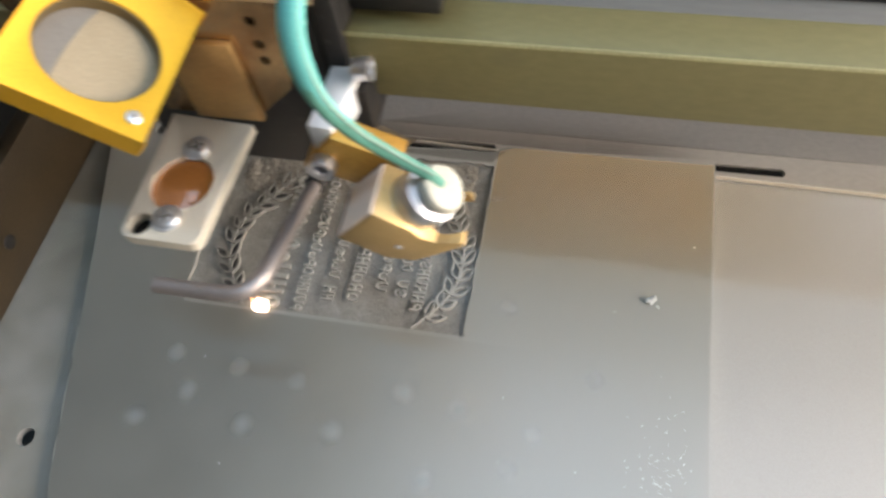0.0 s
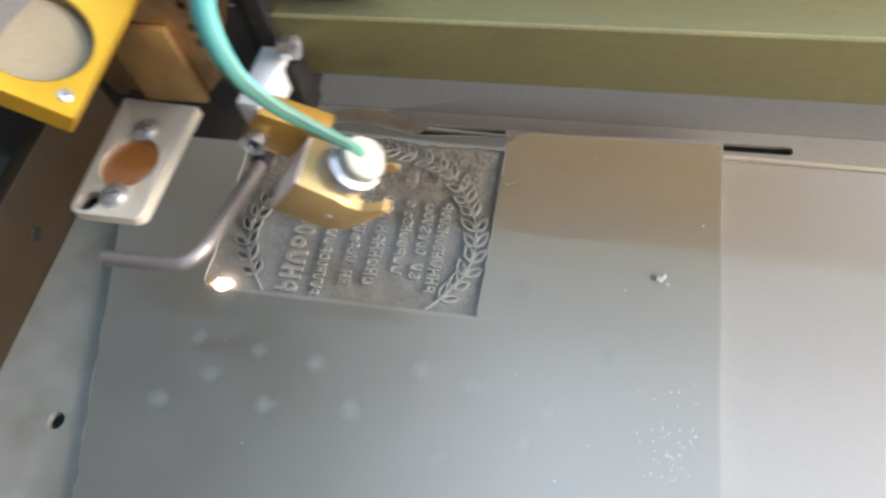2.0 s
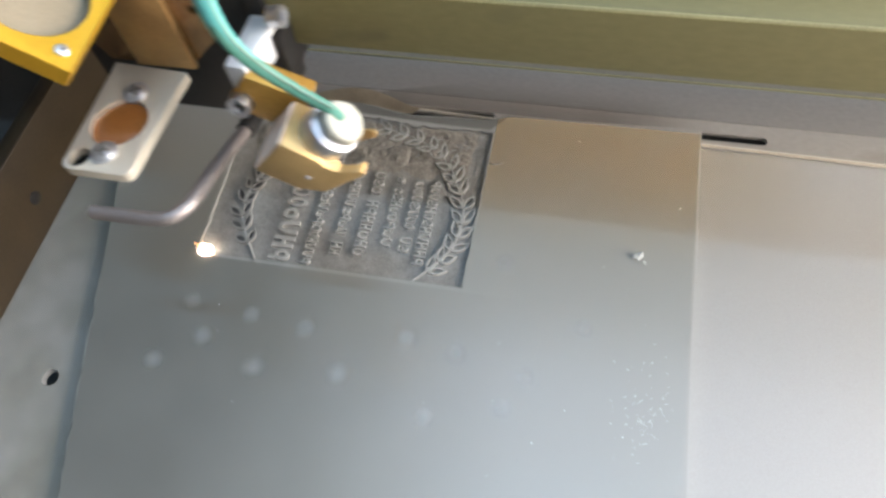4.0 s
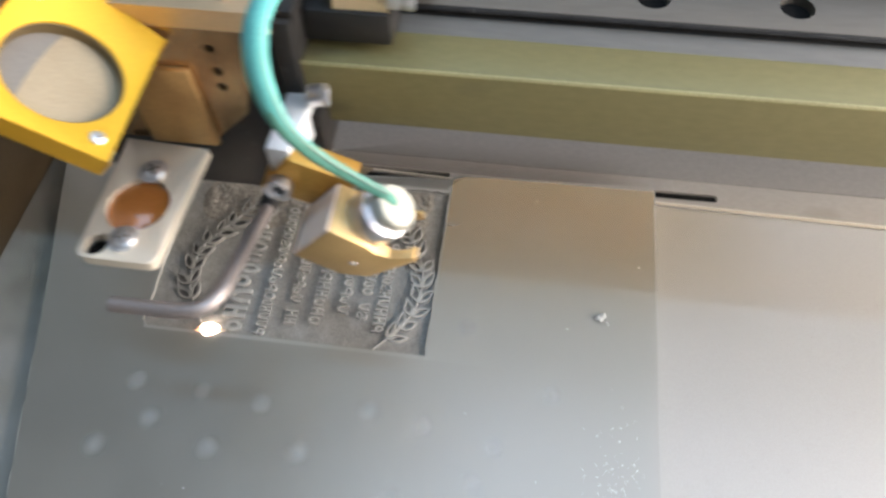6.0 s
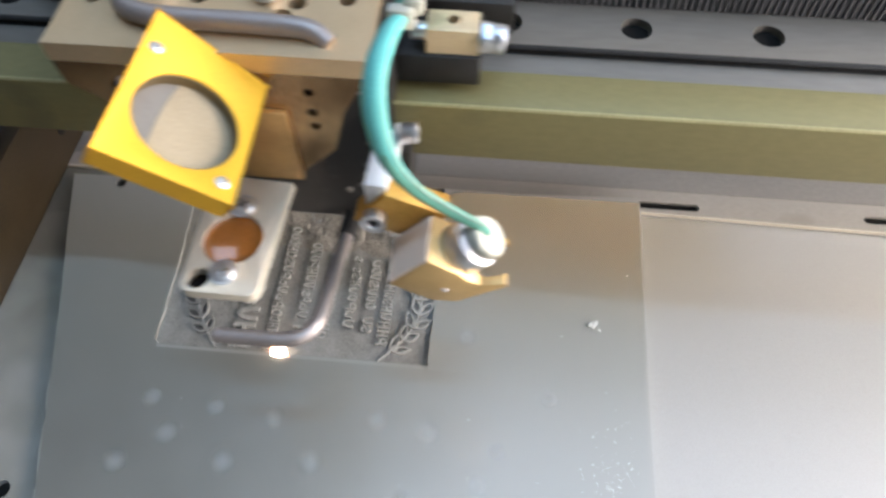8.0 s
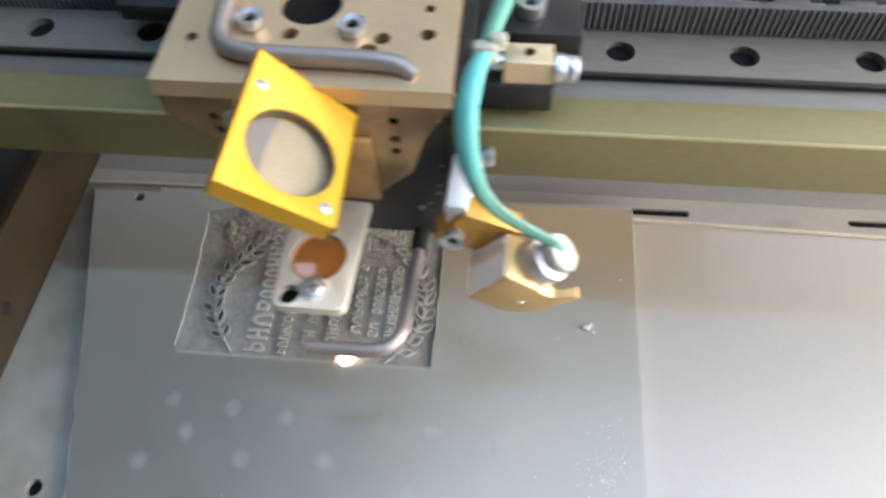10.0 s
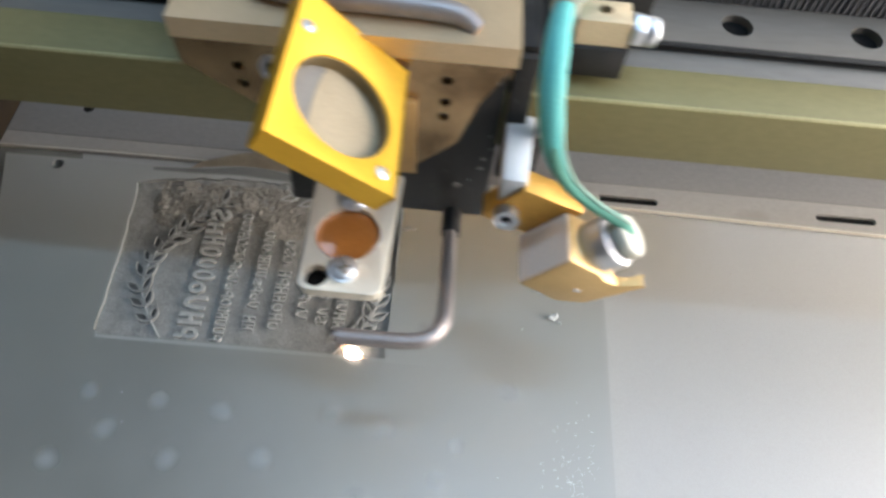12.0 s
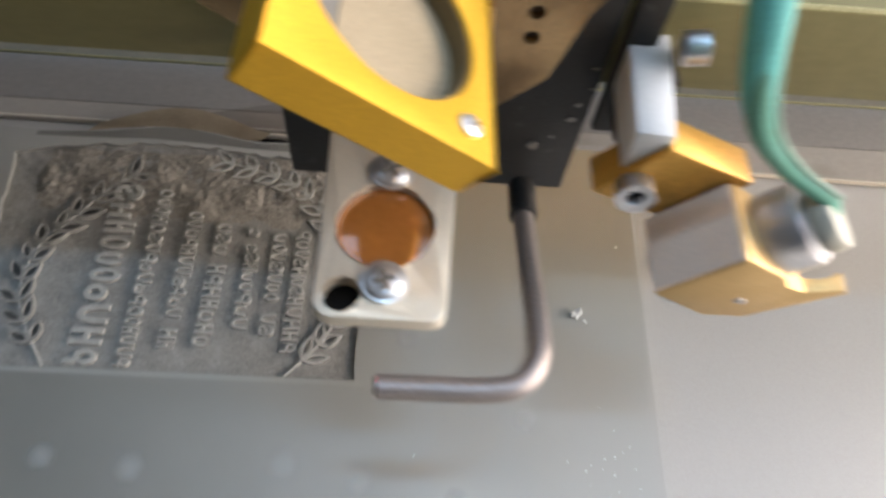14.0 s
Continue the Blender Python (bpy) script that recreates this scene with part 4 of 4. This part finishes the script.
    for q in glue.verts:
        q.co += Vector((noise.noise(q.co * 0.4), noise.noise(q.co * 0.4 + Vector((5, 0, 0))), noise.noise(q.co * 0.5))) * 0.3
    part("glue_blob", glue, GLUE, pc, "milky blob of hot glue")
    path = [(49.8, -0.4, 60.7), (47.9, -0.1, 62.9), (42.2, 0.4, 66.6), (37.0, 0.3, 71.8), (33.6, 0.3, 78.2), (31.7, 2.5, 85.5), (31.4, 7, 90.0), (32.2, 14, 90.8), (33.4, 20.5, 89.6)]
    part("pointer_cable", hose(path[:6], [0.95, 1.0, 1.1, 1.25, 1.35, 1.3], seg=16, n=8), TEAL, h, "green pointer cable")
    part("cable_sleeve", hose(path[3:], [1.2, 1.62, 1.9, 1.95, 1.9, 1.75, 1.45], seg=18, n=8, flat=0.7), SLEEVE, h, "turquoise heat-shrink sleeve")
    part("cable_seam", hose([(x + 1.3, y - 0.5, z + 0.6) for x, y, z in path[1:8]], [0.25, 0.32, 0.34], seg=8, n=6), SEAM, h, "pale seam of the heat-shrink")
    part("upper_cable", hose([(33.3, 20, 89.6), (35.0, 28, 90), (37.5, 39, 90), (40, 53, 89.5), (42, 66, 89.5)], [1.5, 1.7, 1.6], seg=14), TEAL, h)
    part("cable_tie", merge(box(31.4, 35.8, 19.4, 21.8, 87.6, 91.6, 0.7), box(34.0, 37.2, 20.6, 22.6, 89.6, 92.8, 0.6)), GLUE, h, "white cable tie")

    # air fitting at the side
    fitting = plate([(37.0, 24.2), (46.0, 24.2), (46.0, 29.6), (37.0, 29.6)], [ring_pts(41.6, 27.2, 1.2, 18)], 79.2, 84.2)
    part("brass_fitting", bevel(fitting, 0.3, 2, 50), GOLD, h, "champagne brass air fitting with a hole")
    part("fitting_stub", rod((34.2, 26.6, 82.0), (37.1, 26.6, 82.0), 1.6, bev=0.3), STEEL, h)
    part("fitting_nut", rod((46.1, 26.0, 81.9), (48.2, 26.0, 81.7), 2.9, seg=6, bev=0.25), STEEL, h, "nickel-plated nut")
    part("nut_collar", rod((48.2, 26.0, 81.7), (50.6, 26.0, 81.4), 2.55, seg=24, bev=0.5), STEEL, h)
    part("fitting_base", box(31.6, 46.5, 23.4, 35.8, 72.8, 79.1, 0.5), BLACK, h)
    part("belt_clamp", box(31.6, 52, 36, 48.2, 74, 81, 0.6), BLACK, h)
    cap_screw((41.5, 42.2, 81.0), (0, 0, 1), 2.9, 3.0, h)
    cap_screw((-34, 46, 80.0), (0, 0, 1), 2.9, 3.2, h)
    part("belt_clamp", box(-44, -28.2, 41, 48.4, 76, 80, 0.5), BLACK, h)

    # red light of the pointer on the rubber
    part("pointer_dot", merge(dome((0.0, 0.3, 0.03), (0, 0, 1), 0.5, 0.08, 14, 3), dome((0.1, -0.9, 0.03), (0, 0, 1), 0.25, 0.05, 10, 3)), REDDOT, h, "red pointer dot")
    return h


head = laser_head()


def spark():
    """The burning point: a ragged flame in a few rigid tongues."""
    rnd = random.Random(21)
    s = new("laser_flame")
    tagged(s, "small white-hot flame where the laser burns the rubber", "flame")
    core = bmesh.new()
    bmesh.ops.create_icosphere(core, subdivisions=3, radius=1.45)
    for v in core.verts:
        n = noise.noise(v.co * 1.6) * 0.55 + noise.noise(v.co * 3.5) * 0.3
        v.co *= 1 + n
        v.co.x *= 1.15
        v.co.z = v.co.z * 0.75 + 0.6
    part("flame_core", core, FLAME, s, "white-hot core")
    for i in range(9):
        a = rnd.uniform(-0.4, math.pi + 0.4)
        ln = rnd.uniform(1.8, 3.4)
        d = Vector((math.cos(a), math.sin(a) * 0.7, rnd.uniform(0.0, 0.5)))
        part("flame_tongue", rod(d * 0.6 + Vector((0, 0, 0.4)), d * ln + Vector((0, 0, 0.4)), 0.42, 0.04, 8), FLAME if i % 2 else EMBER, s)
    return s


flame = spark()

# ---- what moves ----
PERIOD, TURN_AT, RIGHT, LEFT, EASE = 2.208, 0.77, 4.0, -72.3, 0.045


def head_x(t):
    """The head's sweep: steady runs with short eased turns."""
    ph = ((t - TURN_AT) / PERIOD) % 1.0
    ph = (1 - ph if ph > 0.5 else ph) * PERIOD
    half = PERIOD / 2
    speed = (RIGHT - LEFT) / (half - EASE)
    if ph < EASE:
        d = 0.5 * speed * ph * ph / EASE
    elif ph > half - EASE:
        d = (RIGHT - LEFT) - 0.5 * speed * (half - ph) ** 2 / EASE
    else:
        d = speed * (ph - EASE / 2)
    return RIGHT - d


DARK_SPELLS = ((2.06, 2.16), (4.86, 4.94), (11.46, 11.62), (13.66, 13.76))


def motions():
    times = [i / 30 for i in range(0, 421)]
    walk(head, [(t, pose(head_x(t) * MM, 0, 0)) for t in times])
    rows = []
    for t in times:
        x = head_x(t)
        out = not -71.5 < x < 0.2 or any(a <= t <= b for a, b in DARK_SPELLS)
        rows.append((t, pose(x * MM, 0.0006, (-0.012 if out else -0.0006), 0, 0, (t * 700) % 80 - 40)))
    walk(flame, rows)


motions()
